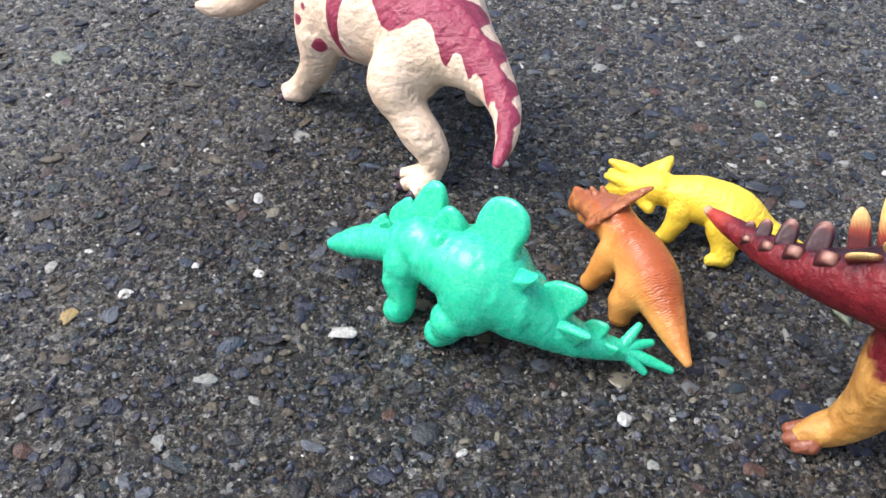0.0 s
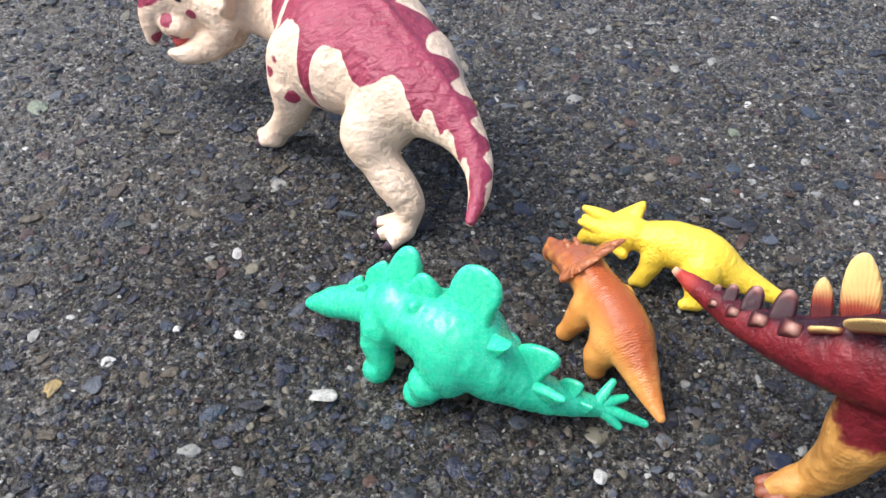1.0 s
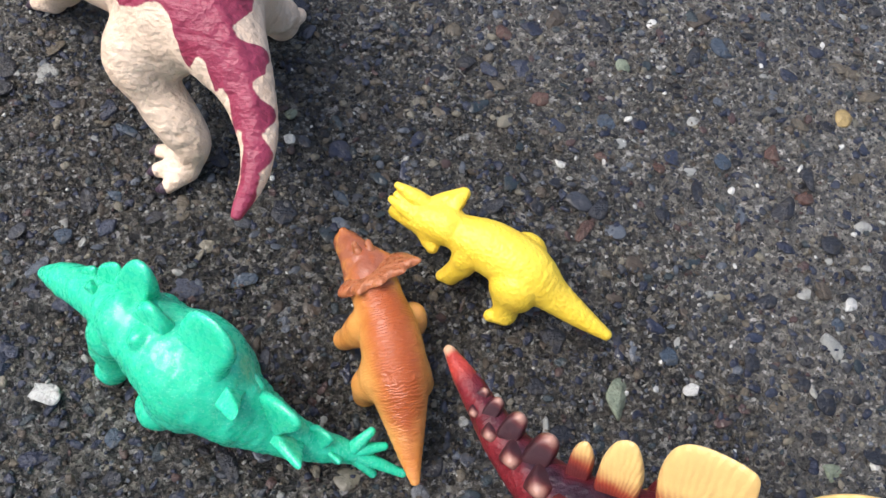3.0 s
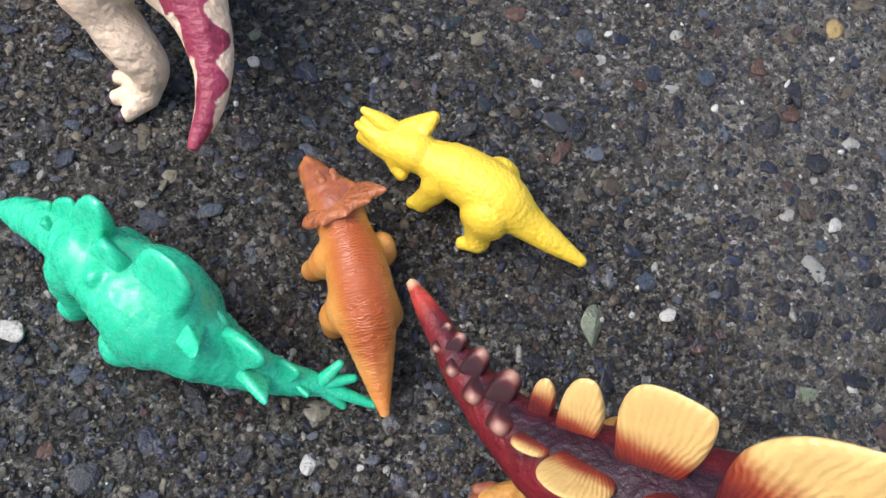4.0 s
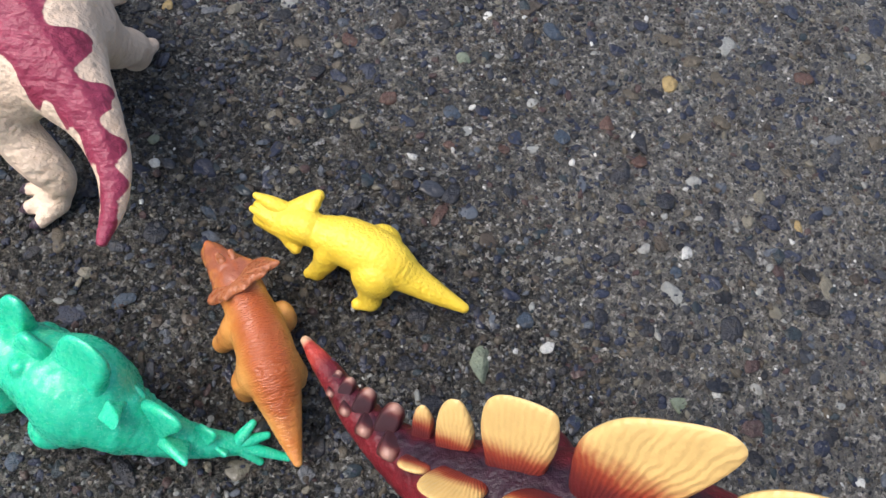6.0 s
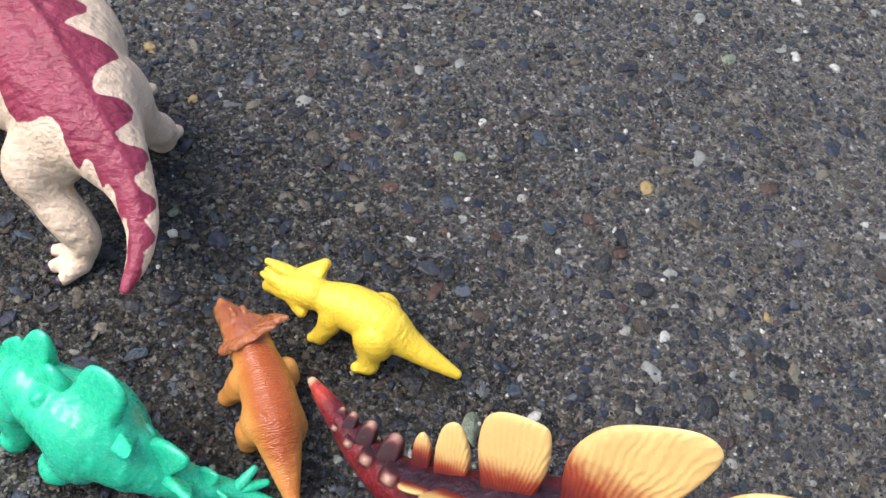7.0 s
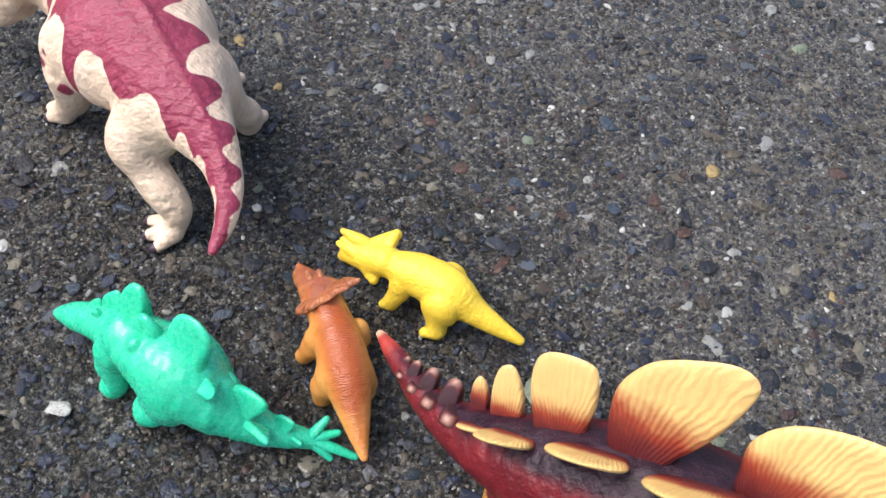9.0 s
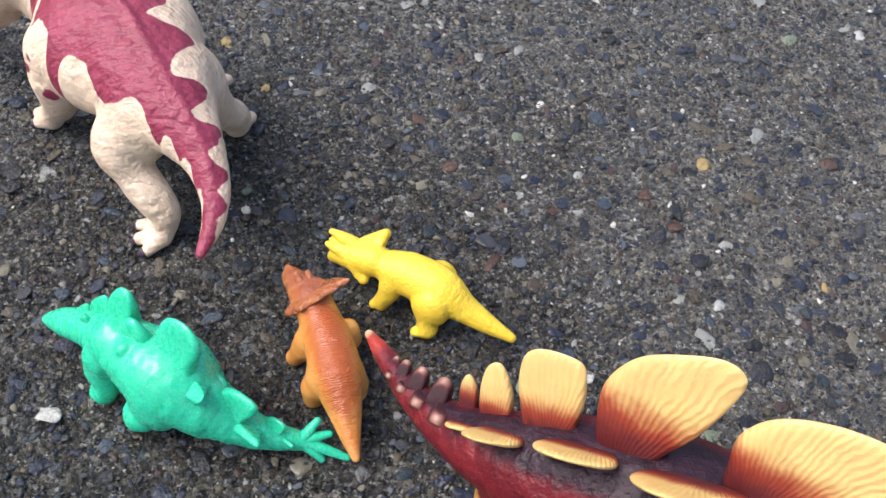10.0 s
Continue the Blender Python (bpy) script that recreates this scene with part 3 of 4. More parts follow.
SADDLE_NEAR = np.array([(0, 60), (16, 55), (20, 20), (34, 20), (42, 44), (54, 60), (62, 80), (72, 82), (74, 75), (76.5, 65), (82, 60), (87, 61), (89.5, 72), (90.6, 100), (91.4, 130), (93.6, 130), (94.4, 90), (95, 72), (96.5, 64), (99.1, 60), (104, 57.5), (107.6, 67), (110, 78), (113, 77), (117, 70), (119.5, 60), (121.5, 50), (124, 45), (127, 46), (128.8, 58), (130.2, 75), (131.5, 92), (133, 75), (134.6, 53), (137.3, 53), (138.6, 72), (140.4, 96), (142, 75), (143.4, 53), (146.8, 53), (148.6, 75), (150.2, 96), (152, 70), (153.6, 52), (159, 44), (161.4, 64), (163, 90), (165, 52), (168, 60), (171, 110)], float)
SADDLE_FAR = np.array([(0, 60), (16, 55), (20, 20), (34, 20), (50, 48), (66, 52), (74, 40), (79, 44), (83, 30), (87, 14), (91, 30), (95, 46), (98, 40), (102, 14), (106, 24), (110, 52), (114, 50), (118, 20), (121.5, 9), (125, 10), (126.3, 44), (129, 56), (131.5, 38), (133.5, 7), (137, 8), (139.5, 66), (142, 60), (144.5, 9), (148, 12), (151, 74), (153, 66), (155.5, 12), (157.5, 40), (159.5, 84), (161.5, 66), (164, 22), (167, 60), (172, 120), (180, 130)], float)
CREAM_TONGUES = ((56.4, 1.3, 34), (60.6, 1.4, 44), (71, 1.6, 45))
CRIMSON_SPOTS = ((-3, 386, 37, 2.2), (-13, 388, 34, 2.8), (-18, 392, 24, 2.6), (-10, 388, 28, 1.8), (29, 355, 36, 2.2), (37, 348, 30, 3.0), (26, 360, 41, 2.0), (31, 353, 41, 1.6))
horned_large()


# ==== green stegosaur ====
def stegosaur_green():
    base = (90, 262, 0)
    toy = thing("toy_dinosaur", base, "green rubber toy stegosaur with rounded plates, on wet concrete", "toy dinosaur", "toy dinosaurs")
    body = rods([(50.6, 282.7, 7.4, 1.8), (56, 281.2, 9.6, 4.0), (62, 279, 12.5, 5.0), (69, 275.5, 16, 6.2), (78, 270, 19, 8.2), (90, 262, 20, 10.8), (99, 257.4, 16, 9.2), (107, 255, 11.5, 6.6), (116, 253, 8, 4.6), (126, 252.6, 5.6, 2.8), (130, 252.2, 4.6, 1.8)])
    body += ball((91.6, 262.4, 19.6), (13.6, 12.0, 11.4), 146) + ball((76, 270.5, 20), (7, 7.5, 8), 146)
    # legs: near fore, near hind, far fore, far hind
    body += ball((71.4, 268, 14.5), (5.6, 5.0, 7.2), 140) + rods([(70.5, 267, 11, 4.6), (71.5, 265, 6, 3.8), (70.5, 264, 2.8, 3.9)])
    body += ball((88, 255.2, 15.5), (8.0, 5.2, 9.4), 146) + rods([(84.5, 255.5, 9, 5.4), (83.5, 256, 5, 4.0), (81.8, 256.8, 2.8, 3.9)])
    body += ball((81, 275.6, 11.4), (5.4, 4.6, 6.6), 140) + rods([(82, 277, 8, 4.0), (81.6, 278, 2.8, 3.5)])
    body += ball((97.4, 266, 14), (8.4, 6.0, 9), 146) + rods([(98, 267.4, 8, 4.6), (97, 268.6, 2.8, 3.6)])
    # the folds round the tail and the small warts on neck and shoulder
    for i in range(7):
        t = i / 6
        body += ball((102 + 9 * t, 256.8 - 3 * t, 14.6 - 5 * t), (0.9, 8.4 - 2.9 * t, 8.2 - 2.9 * t), -20, 24)
    for x, y, z, r in ((64, 276.5, 16.5, 2.0), (70, 272.5, 21, 2.6), (75, 271, 25.5, 2.4), (81, 264, 28, 2.4), (75.5, 263.5, 21, 2.2)):
        body += ball((x, y, z), (r, r, r))
    # plates, drawn out of the back
    ahead = np.array(unit((-0.82, 0.55, 0.0)))
    body_part("body", toy, base, body, 0.42, 0.9, MAT_GREEN, rough=(0.10, 9.0))

    def fin(root, outline, up, thick=3.0, way=ahead):
        part("plate", plate_mesh("plate", base, outline, np.array(root, float), way, up, thick, MAT_GREEN), toy)

    fin((63.5, 279.6, 15.5), leaf(4.5, 6.0, -0.8), (0.1, 0.35, 1), 2.2)
    fin((69.5, 278, 19.6), leaf(7, 9.0, -1.2), (0.1, 0.3, 1), 2.4)
    fin((66.5, 276.2, 19.4), leaf(4, 4.5, -0.6), (-0.1, -0.2, 1), 2.0)
    fin((77, 275.2, 24.5), [(-5.0, -3), (-4.8, 3), (-4.2, 7.6), (-2.0, 11.2), (1.6, 10.6), (4.4, 5.4), (5.2, -3)], (0.2, 0.18, 0.95), 3.6)
    fin((83.4, 268, 26.6), [(-6.4, -4), (-5.0, 1.6), (-3.2, 5.6), (0.2, 8.0), (3.0, 6.8), (5.4, 2.0), (6.4, -4)], (0.02, 0.05, 1), 3.6)
    fin((94.2, 262.6, 28.2), [(-6.2, -4), (-6.6, 2), (-7.6, 7.0), (-6.0, 11.4), (-1.2, 13.4), (4.0, 11.6), (6.4, 6.6), (6.4, 1), (6.8, -4)], (0.2, 0.24, 0.94), 3.4)
    fin((98.8, 257.4, 22.8), [(-3.0, -3), (-5.4, 2.0), (-7.6, 6.6), (-8.4, 8.6), (-6.4, 7.0), (-1.0, 3.8), (4.0, 0.6), (6.0, -4)], (0.12, -0.5, 0.85), 4.2)
    fin((103.0, 259.8, 17), [(-3, -2), (-4, 2), (-3.2, 5), (0, 5.8), (3, 4.4), (3.6, 1.4), (3, -2)], (0.2, 0.5, 0.85), 2.4)
    fin((108.0, 256.4, 15.0), [(-4.4, -3), (-7.2, 2.4), (-9.4, 6.4), (-8.8, 9.0), (-5.2, 9.6), (0.0, 8.0), (4.0, 3.6), (5.0, -3)], (0.18, 0.1, 0.95), 3.4)
    fin((112.6, 252.2, 11.4), [(-3.6, -2), (-6.2, 2.2), (-8.2, 6.0), (-8.2, 7.0), (-5.0, 6.4), (1.0, 4.6), (4.0, 1.6), (4.0, -2)], (0.2, -0.6, 0.75), 3.0)
    fin((119.5, 253.8, 9.0), [(-2.2, -1.5), (-3.8, 2), (-3.6, 4.6), (-0.6, 4.6), (2.0, 3), (2.6, -1.5)], (0.15, 0.35, 1), 2.2)
    fin((123.5, 251.6, 6.6), [(-1.8, -1), (-3.2, 1.4), (-3.4, 3.2), (-0.4, 3.0), (1.6, 2), (2.0, -1)], (0.2, -0.5, 1), 1.8)
    for tip in ((131.6, 256.9, 10.1), (135.1, 254.9, 6.5), (140.4, 250.5, 1.6), (133.6, 249.4, 1.6)):
        spike("spike", base, [(127.5, 252.6, 5.5, 2.0), (*(0.5 * np.add((127.5, 252.6, 5.5), tip) + np.array((0, 0, 0.3))), 1.5), (*tip, 1.0)], MAT_GREEN, toy)


stegosaur_green()


# ==== orange horned dinosaur ====
def horned_orange():
    base = (132, 276, 0)
    toy = thing("toy_dinosaur", base, "small orange plastic toy horned dinosaur with brown frill, on wet concrete", "toy dinosaur", "toy dinosaurs")
    spine = [(119, 299, 16.5, 4), (126, 290, 17, 5.4), (130, 283, 15.8, 6.3), (133.2, 275.5, 15.6, 7.1), (135.6, 268.5, 14.6, 7.0), (138.4, 261, 11.6, 5.0), (140.8, 254, 9.2, 3.0), (143, 248, 7.6, 1.2)]
    body = rods(spine[1:]) + ball((132.5, 277, 14.6), (9.6, 6.5, 7.6), 108)
    body += ball((125.2, 280.6, 10.4), (4.0, 3.6, 6.6), 100) + rods([(124.2, 280.2, 8, 3.3), (122.6, 280, 4, 2.8), (121.8, 280.2, 2.4, 2.7)])
    body += ball((130.6, 269, 10.4), (5.6, 4.0, 7.2), 110) + rods([(129, 268.4, 7, 3.8), (129, 267.4, 2.8, 3.1)])
    body += ball((137, 285, 10), (4.0, 3.6, 6.2), 100) + rods([(137.6, 285.6, 7, 3.2), (137.6, 287, 2.6, 2.7)])
    body += ball((139.8, 270.8, 10.4), (5.6, 3.8, 7), 110) + rods([(140.8, 270.8, 7, 3.6), (141.2, 270.6, 2.8, 3.0)])
    # head
    body += rods([(127, 289, 17, 5.4), (122, 295.5, 16.6, 4.2), (118.6, 300.2, 14.4, 3.2), (117.8, 301.2, 12.2, 2.4)]) + rods([(118.6, 299.4, 16.2, 1.6), (117.2, 301.8, 17.2, 0.9)]) + rods([(124, 293, 12.5, 3), (120, 297.5, 11, 2)])
    for i in range(7):
        k = -5.6 + 12.4 * i / 6
        edge = (126.0 + 0.8 * k, 290.6 + 0.58 * k, 19.4 + 0.3 * k - 0.03 * k * k)
        body += rods([(120.4, 297.6, 16.2, 2.4), (*(0.5 * np.add((120.4, 297.6, 16.4), edge)), 2.0), (*edge, 1.2)])
    def paint(p):
        s, across, height = along_spine(p, spine).T
        return {"paint": height - np.abs(across) * 0.55 - 2.4 + np.where(s < 12, 1.2, 0.0) - 1.5 * np.clip((s - 44) / 8, 0, 1), "along": s}
    body_part("body", toy, base, body, 0.4, 1.5, MAT_ORANGE, paint)
    part("frill", plate_mesh("frill", base, [(a * 1.12, h * 1.15) for a, h in [(-6.8, -2), (-8.8, 0.6), (-7.4, 2.6), (-6.0, 2.8), (-5.0, 5.2), (-2.6, 4.8), (0, 6.4), (2.6, 5.2), (5.2, 6.2), (6.6, 4.6), (9.6, 4.8), (8.6, 1.2), (7.2, -2), (4, -4), (-4, -4)]], np.array((126.6, 291.0, 19.4)), (0.77, 0.54, 0.24), (0.42, -0.48, 0.77), 2.0, MAT_BROWN, cup=-0.8), toy, "brown scalloped frill")
    for a, b in (((122, 295.2, 19.8), (120.6, 296.8, 21.6)), ((124.6, 296.4, 19.6), (123.6, 298.2, 21))):
        spike("horn", base, [(*a, 1.5), (*b, 0.7)], MAT_BROWN, toy, "short brown horn")


horned_orange()


# ==== yellow horned dinosaur ====
def horned_yellow():
    base = (157, 303, 0)
    toy = thing("toy_dinosaur", base, "small bright yellow rubber toy horned dinosaur, on wet concrete", "toy dinosaur", "toy dinosaurs")
    body = rods([(144, 309, 13.2, 4.0), (149, 307.5, 13.2, 5.8), (156, 305, 13.2, 7.0), (163, 301.5, 12.8, 7.0), (170, 298, 10.2, 4.7), (178, 294.4, 7.8, 3.1), (185.8, 291.2, 5.8, 1.5)])
    body += ball((154, 306, 13), (7.6, 6.4, 7.0), -26)
    body += ball((147.8, 303, 9.4), (3.6, 3.0, 5.2), -20) + rods([(147.4, 302.6, 7, 3.1), (145.6, 302, 3, 2.7)]) + rods([(145.2, 301.8, 2.4, 2.4), (143.2, 301.6, 1.8, 1.5)])
    body += ball((160.4, 296.4, 10.4), (6.2, 4.2, 6.8), -26) + rods([(160, 296, 7, 3.8), (160.4, 293.9, 3, 3.2)]) + rods([(160, 293.6, 2.4, 2.8), (156.8, 292.9, 1.8, 1.7)])
    body += ball((152, 312, 9.4), (3.8, 3.2, 5), -20) + rods([(152, 312.8, 6, 3.0), (151, 314, 2.6, 2.6)])
    body += ball((163.4, 308.4, 10), (5.2, 4.0, 6.6), -26) + rods([(164, 310, 6, 3.6), (163.5, 311.2, 2.8, 2.9)])
    # head with its beak
    body += rods([(142, 310, 13.5, 5.2), (136, 312, 11.5, 4.4), (131, 314.5, 8.5, 3.0), (129, 315.5, 6.0, 1.9)])
    body += rods([(135.4, 312.4, 12.4, 3.2), (131.5, 314.4, 12.8, 2.2), (128.8, 316.0, 13.4, 1.3)])
    for i in range(7):
        k = i / 6
        edge = (139.4 + 5.6 * k, 305.6 + 12.4 * k, 9.0 + 7.6 * k + 6.0 * k * (1 - k))
        body += rods([(134.6, 312.6, 12.6, 2.4), (*(0.5 * np.add((134.6, 312.6, 12.6), edge)), 2.5), (*edge, 1.7)])
    body_part("body", toy, base, body, 0.4, 0.9, MAT_YELLOW)
    part("frill", plate_mesh("frill", base, [(-5.6, -3.6), (-9.0, -1.2), (-6.2, 1.8), (-3.4, 3.2), (0, 3.8), (3.6, 3.6), (5.6, 3.4), (8.6, 3.6), (6.6, -0.4), (5.8, -4), (0, -6), (-4, -5)], np.array((141.6, 311.8, 13.4)), (0.36, 0.80, 0.46), (0.36, -0.14, 0.9), 3.6, MAT_YELLOW, cup=-0.8), toy)
    for a, b in (((136.4, 314.2, 14.0), (128.4, 317.2, 16.4)), ((134.8, 311.2, 12.6), (127.4, 315.2, 12.6))):
        spike("horn", base, [(*a, 2.6), (*(0.5 * np.add(a, b) + np.array((0, 0, 0.2))), 2.0), (*b, 0.95)], MAT_YELLOW, toy)
    spike("horn", base, [(131, 314.4, 10.5, 1.3), (129.5, 315.2, 13, 0.6)], MAT_YELLOW, toy)


horned_yellow()


# ==== large crimson stegosaur with yellow plates ====
def stegosaur_large():
    base = (215, 222, 0)
    toy = thing("toy_dinosaur", base, "large crimson toy stegosaur with yellow plates on wet concrete", "toy dinosaur", "toy dinosaurs")
    spine = [(143.8, 268.2, 39.4, 1.1), (147.4, 263.4, 39.6, 2.3), (151.8, 257.2, 40.2, 3.2), (157.6, 249.2, 42, 4.4), (166.6, 240.6, 45.4, 6.6), (177.8, 233.8, 49.6, 10), (193.4, 227.6, 54, 14), (210, 221.5, 57.5, 16.5), (230, 212, 57.5, 16.5), (252, 202, 50, 13), (272, 194, 43, 9), (294, 187, 38, 5.4), (318, 181, 34, 1.8)]
    body = rods(spine) + ball((207, 223, 42), (32, 15.5, 23), -27)
    # near fore leg
    body += ball((182, 231, 33), (9, 6.4, 14), -27) + rods([(180.5, 231, 27, 7.2), (180, 232, 16, 6.2), (177, 233, 7.5, 4.8), (173, 233, 4.6, 4.2), (169, 232.4, 3.2, 2.8)])
    # far fore leg, hind legs
    body += ball((197, 245, 32), (9, 6.4, 13), -27) + rods([(198, 247, 24, 6.6), (200, 249, 12, 5.6), (197, 250, 4.6, 4.6)])
    body += ball((226, 199, 36), (14, 8, 18), -27) + rods([(224, 197, 26, 9), (229, 196, 14, 6.4), (225, 196, 4.8, 5.2)])
    body += ball((241, 223, 36), (14, 8, 18), -27) + rods([(242, 226, 26, 9), (247, 226, 14, 6.4), (242, 227, 4.8, 5.2)])
    def paint(p):
        s, across, height = along_spine(p, spine).T
        girth = np.abs(across)
        leg = 31 - p[:, 2] - np.maximum(0, 172 - p[:, 0]) * 3
        return {"paint": leg * 0.35, "ridge": height - girth * 1.1 - 0.5, "snout": 9 - s}
    body_part("body", toy, base, body, 0.7, 2.4, MAT_STEG, paint, rough=(0.08, 14.0))
    ahead = np.array(unit((-0.87, 0.47, 0.0)))
    across = np.array((0.47, 0.87, 0.0))

    def fin(name, root, outline, up, mat, thick, way=ahead, cup=0.0, label=""):
        root = np.array(root, float) + (-0.8, -2.2, 1.2)
        part(name, plate_mesh(name, base, [(a, h * 1.08) for a, h in outline], root, way, up, thick, mat, cup), toy, label)

    def knob(root, size, height, side):
        fin("plate", root, [(-0.42 * size, -0.2 * height), (-0.5 * size, 0.35 * height), (-0.36 * size, 0.8 * height), (0, height), (0.36 * size, 0.8 * height), (0.5 * size, 0.35 * height), (0.42 * size, -0.2 * height)], (0, 0, 1) + across * side, MAT_KNOB, size * 0.75, label="small plum plate with pale tip")

    # small plates from the crown down the neck: a near row and a far row, both leaning outwards
    for x, y, z, size, high in NECK_NEAR:
        knob((x + 2.0, y + 3.6, z - 3.4), size, high, -0.8)
    for x, y, z, size, high in NECK_FAR:
        knob((x + 0.5, y + 1.2, z - 3.7), size, high, 0.45)
    # the row on the far side, taller and taller
    up_far = (-0.06, 0.38, 0.92)
    way_far = unit((-0.87, 0.36, -0.3))
    fin("plate", (170.0, 245.8, 47.4), [(-1.8, -2), (-2.3, 3), (-2.1, 7.6), (-0.4, 10.6), (1.6, 8.4), (2.3, 3), (1.8, -2)], up_far, MAT_PLATE_LOW, 2.4, way_far)
    fin("plate", (175.8, 242.6, 51.4), [(-3.2, -2), (-4.0, 4), (-3.8, 9.5), (-1.4, 15.0), (2.0, 13.6), (3.8, 7), (3.2, -2)], up_far, MAT_PLATE, 2.6, way_far)
    fin("plate", (186.4, 237.0, 58.8), [(-4.8, -2), (-6.2, 4), (-7.6, 10), (-7.8, 16.0), (-6.2, 19.6), (1.2, 20.4), (5.6, 18.2), (7.2, 12), (6.4, 4), (4.8, -2)], up_far, MAT_PLATE, 2.8, way_far)
    fin("plate", (200.2, 230.4, 68.2), [(-4, -2), (-7.5, 5), (-10.6, 12), (-12.8, 22), (-12.6, 27.6), (-8.4, 29.4), (-2, 27), (6.4, 21.0), (9.8, 12.5), (8.2, 4), (5, -2)], up_far, MAT_PLATE, 3.0)
    fin("plate", (224.4, 219.8, 74.4), [(-6, -2), (-12, 6), (-21, 15), (-24, 21), (-17, 23.5), (-5, 22.5), (5, 18), (9.5, 11), (8.5, 4), (6, -2)], up_far, MAT_PLATE, 3.2)
    fin("plate", (250, 207.5, 64.0), leaf(18, 20, -6), up_far, MAT_PLATE, 3.0)
    # the row on the near side, leaning outwards
    up_near = (-0.22, -0.54, 0.80)
    way_near = unit((-0.85, 0.36, -0.36))
    fin("plate", (169.2, 241.2, 50.6), [(-2.0, -1), (-3.6, 2.5), (-2.6, 5.4), (0.5, 6.4), (3.0, 5), (3.6, 2), (2.2, -1)], up_near, MAT_PLATE_LOW, 1.6, way_near)
    fin("plate", (177.0, 237.0, 56.2), [(-3.6, -2), (-6.2, 4), (-5, 10), (0, 13.4), (5.0, 11), (6.2, 5), (3.6, -2)], up_near, MAT_PLATE, 1.7, way_near)
    fin("plate", (192.0, 230.0, 66.4), [(-5, -2), (-8.6, 4), (-7.6, 10), (-1, 13.6), (6, 11), (8.8, 5), (5, -2)], up_near, MAT_PLATE, 1.9, way_near)
    fin("plate", (212, 220.6, 75.0), [(-7, -2), (-12, 6), (-12, 14), (-4, 18), (6, 16), (11.5, 7), (8, -2)], up_near, MAT_PLATE, 2.0, way_near)
    fin("plate", (238, 209.2, 75.0), [(-8, -2), (-13, 6), (-12, 15), (-4, 19), (6, 17), (12, 7), (8, -2)], up_near, MAT_PLATE, 2.0, way_near)
    for eye in ((147.6, 260.8, 40.6), (150.0, 263.2, 40.6)):
        spike("eye", base, [(*eye, 0.8), (eye[0] - 0.2, eye[1], eye[2], 0.8)], MAT_CLAW, toy, "small dark eye")
    for x, y in ((166.4, 234.6), (165.8, 231.8), (167.2, 229.6)):
        spike("toe", base, [(x + 3, y, 2.6, 2.2), (x, y, 1.9, 1.6)], MAT_TOE, toy, "dark red painted toe")


stegosaur_large()


# ==== ground: exposed aggregate in wet cement ====
def dart(low, high, spacing):
    """Scattered places with at least that spacing, by a coarse grid."""
    cell = spacing
    cols, lines = int((high[0] - low[0]) / cell) + 1, int((high[1] - low[1]) / cell) + 1
    i, j = np.meshgrid(np.arange(cols), np.arange(lines), indexing="ij")
    p = np.stack([i, j], -1).reshape(-1, 2) + 0.5 + rng.uniform(-0.42, 0.42, (cols * lines, 2))
    return low + p * cell


def dome(level):
    """The upper two thirds of a ball: vertices and faces."""
    bm = bmesh.new()
    bmesh.ops.create_icosphere(bm, subdivisions=level, radius=1)
    bmesh.ops.delete(bm, geom=[v for v in bm.verts if v.co.z < -0.5], context="VERTS")
    bm.verts.index_update()
    out = np.array([v.co for v in bm.verts]), np.array([[v.index for v in f.verts] for f in bm.faces])
    bm.free()
    return out


def scatter(places, sizes, level, flat, sink):
    """All stones of one size class as arrays of vertices and faces, in millimetres: worn stones with a few flat chips."""
    verts, faces = dome(level)
    count = len(places)
    turn = rng.uniform(0, 2 * np.pi, count)
    long = rng.uniform(0.72, 1.4, count)
    axes = np.stack([sizes * long, sizes / long, sizes * rng.uniform(*flat, count)], 1)
    v = np.repeat(verts[None], count, 0) * (1 + 0.3 * np.sin(verts[None] @ rng.normal(0, 1.9, (count, 3, 3)) + rng.uniform(0, 6, (count, 1, 3))).mean(-1, keepdims=True))
    for _ in range(9):
        way = rng.normal(0, 1, (count, 3))
        way /= np.linalg.norm(way, axis=1, keepdims=True)
        past = np.einsum("cvi,ci->cv", v, way) - rng.uniform(0.45, 0.92, count)[:, None]
        v = v - 0.85 * np.maximum(past, 0)[..., None] * way[:, None]
    v = v * axes[:, None]
    c, s = np.cos(turn)[:, None], np.sin(turn)[:, None]
    tilt = rng.normal(0, 0.13, (count, 2))
    z = v[..., 2] + v[..., 0] * tilt[:, :1] + v[..., 1] * tilt[:, 1:]
    out = np.stack([v[..., 0] * c - v[..., 1] * s + places[:, :1], v[..., 0] * s + v[..., 1] * c + places[:, 1:], z - (axes[:, 2] * sink)[:, None]], -1)
    index = faces[None] + (np.arange(count) * len(verts))[:, None, None]
    return out.reshape(-1, 3), index.reshape(-1, 3)


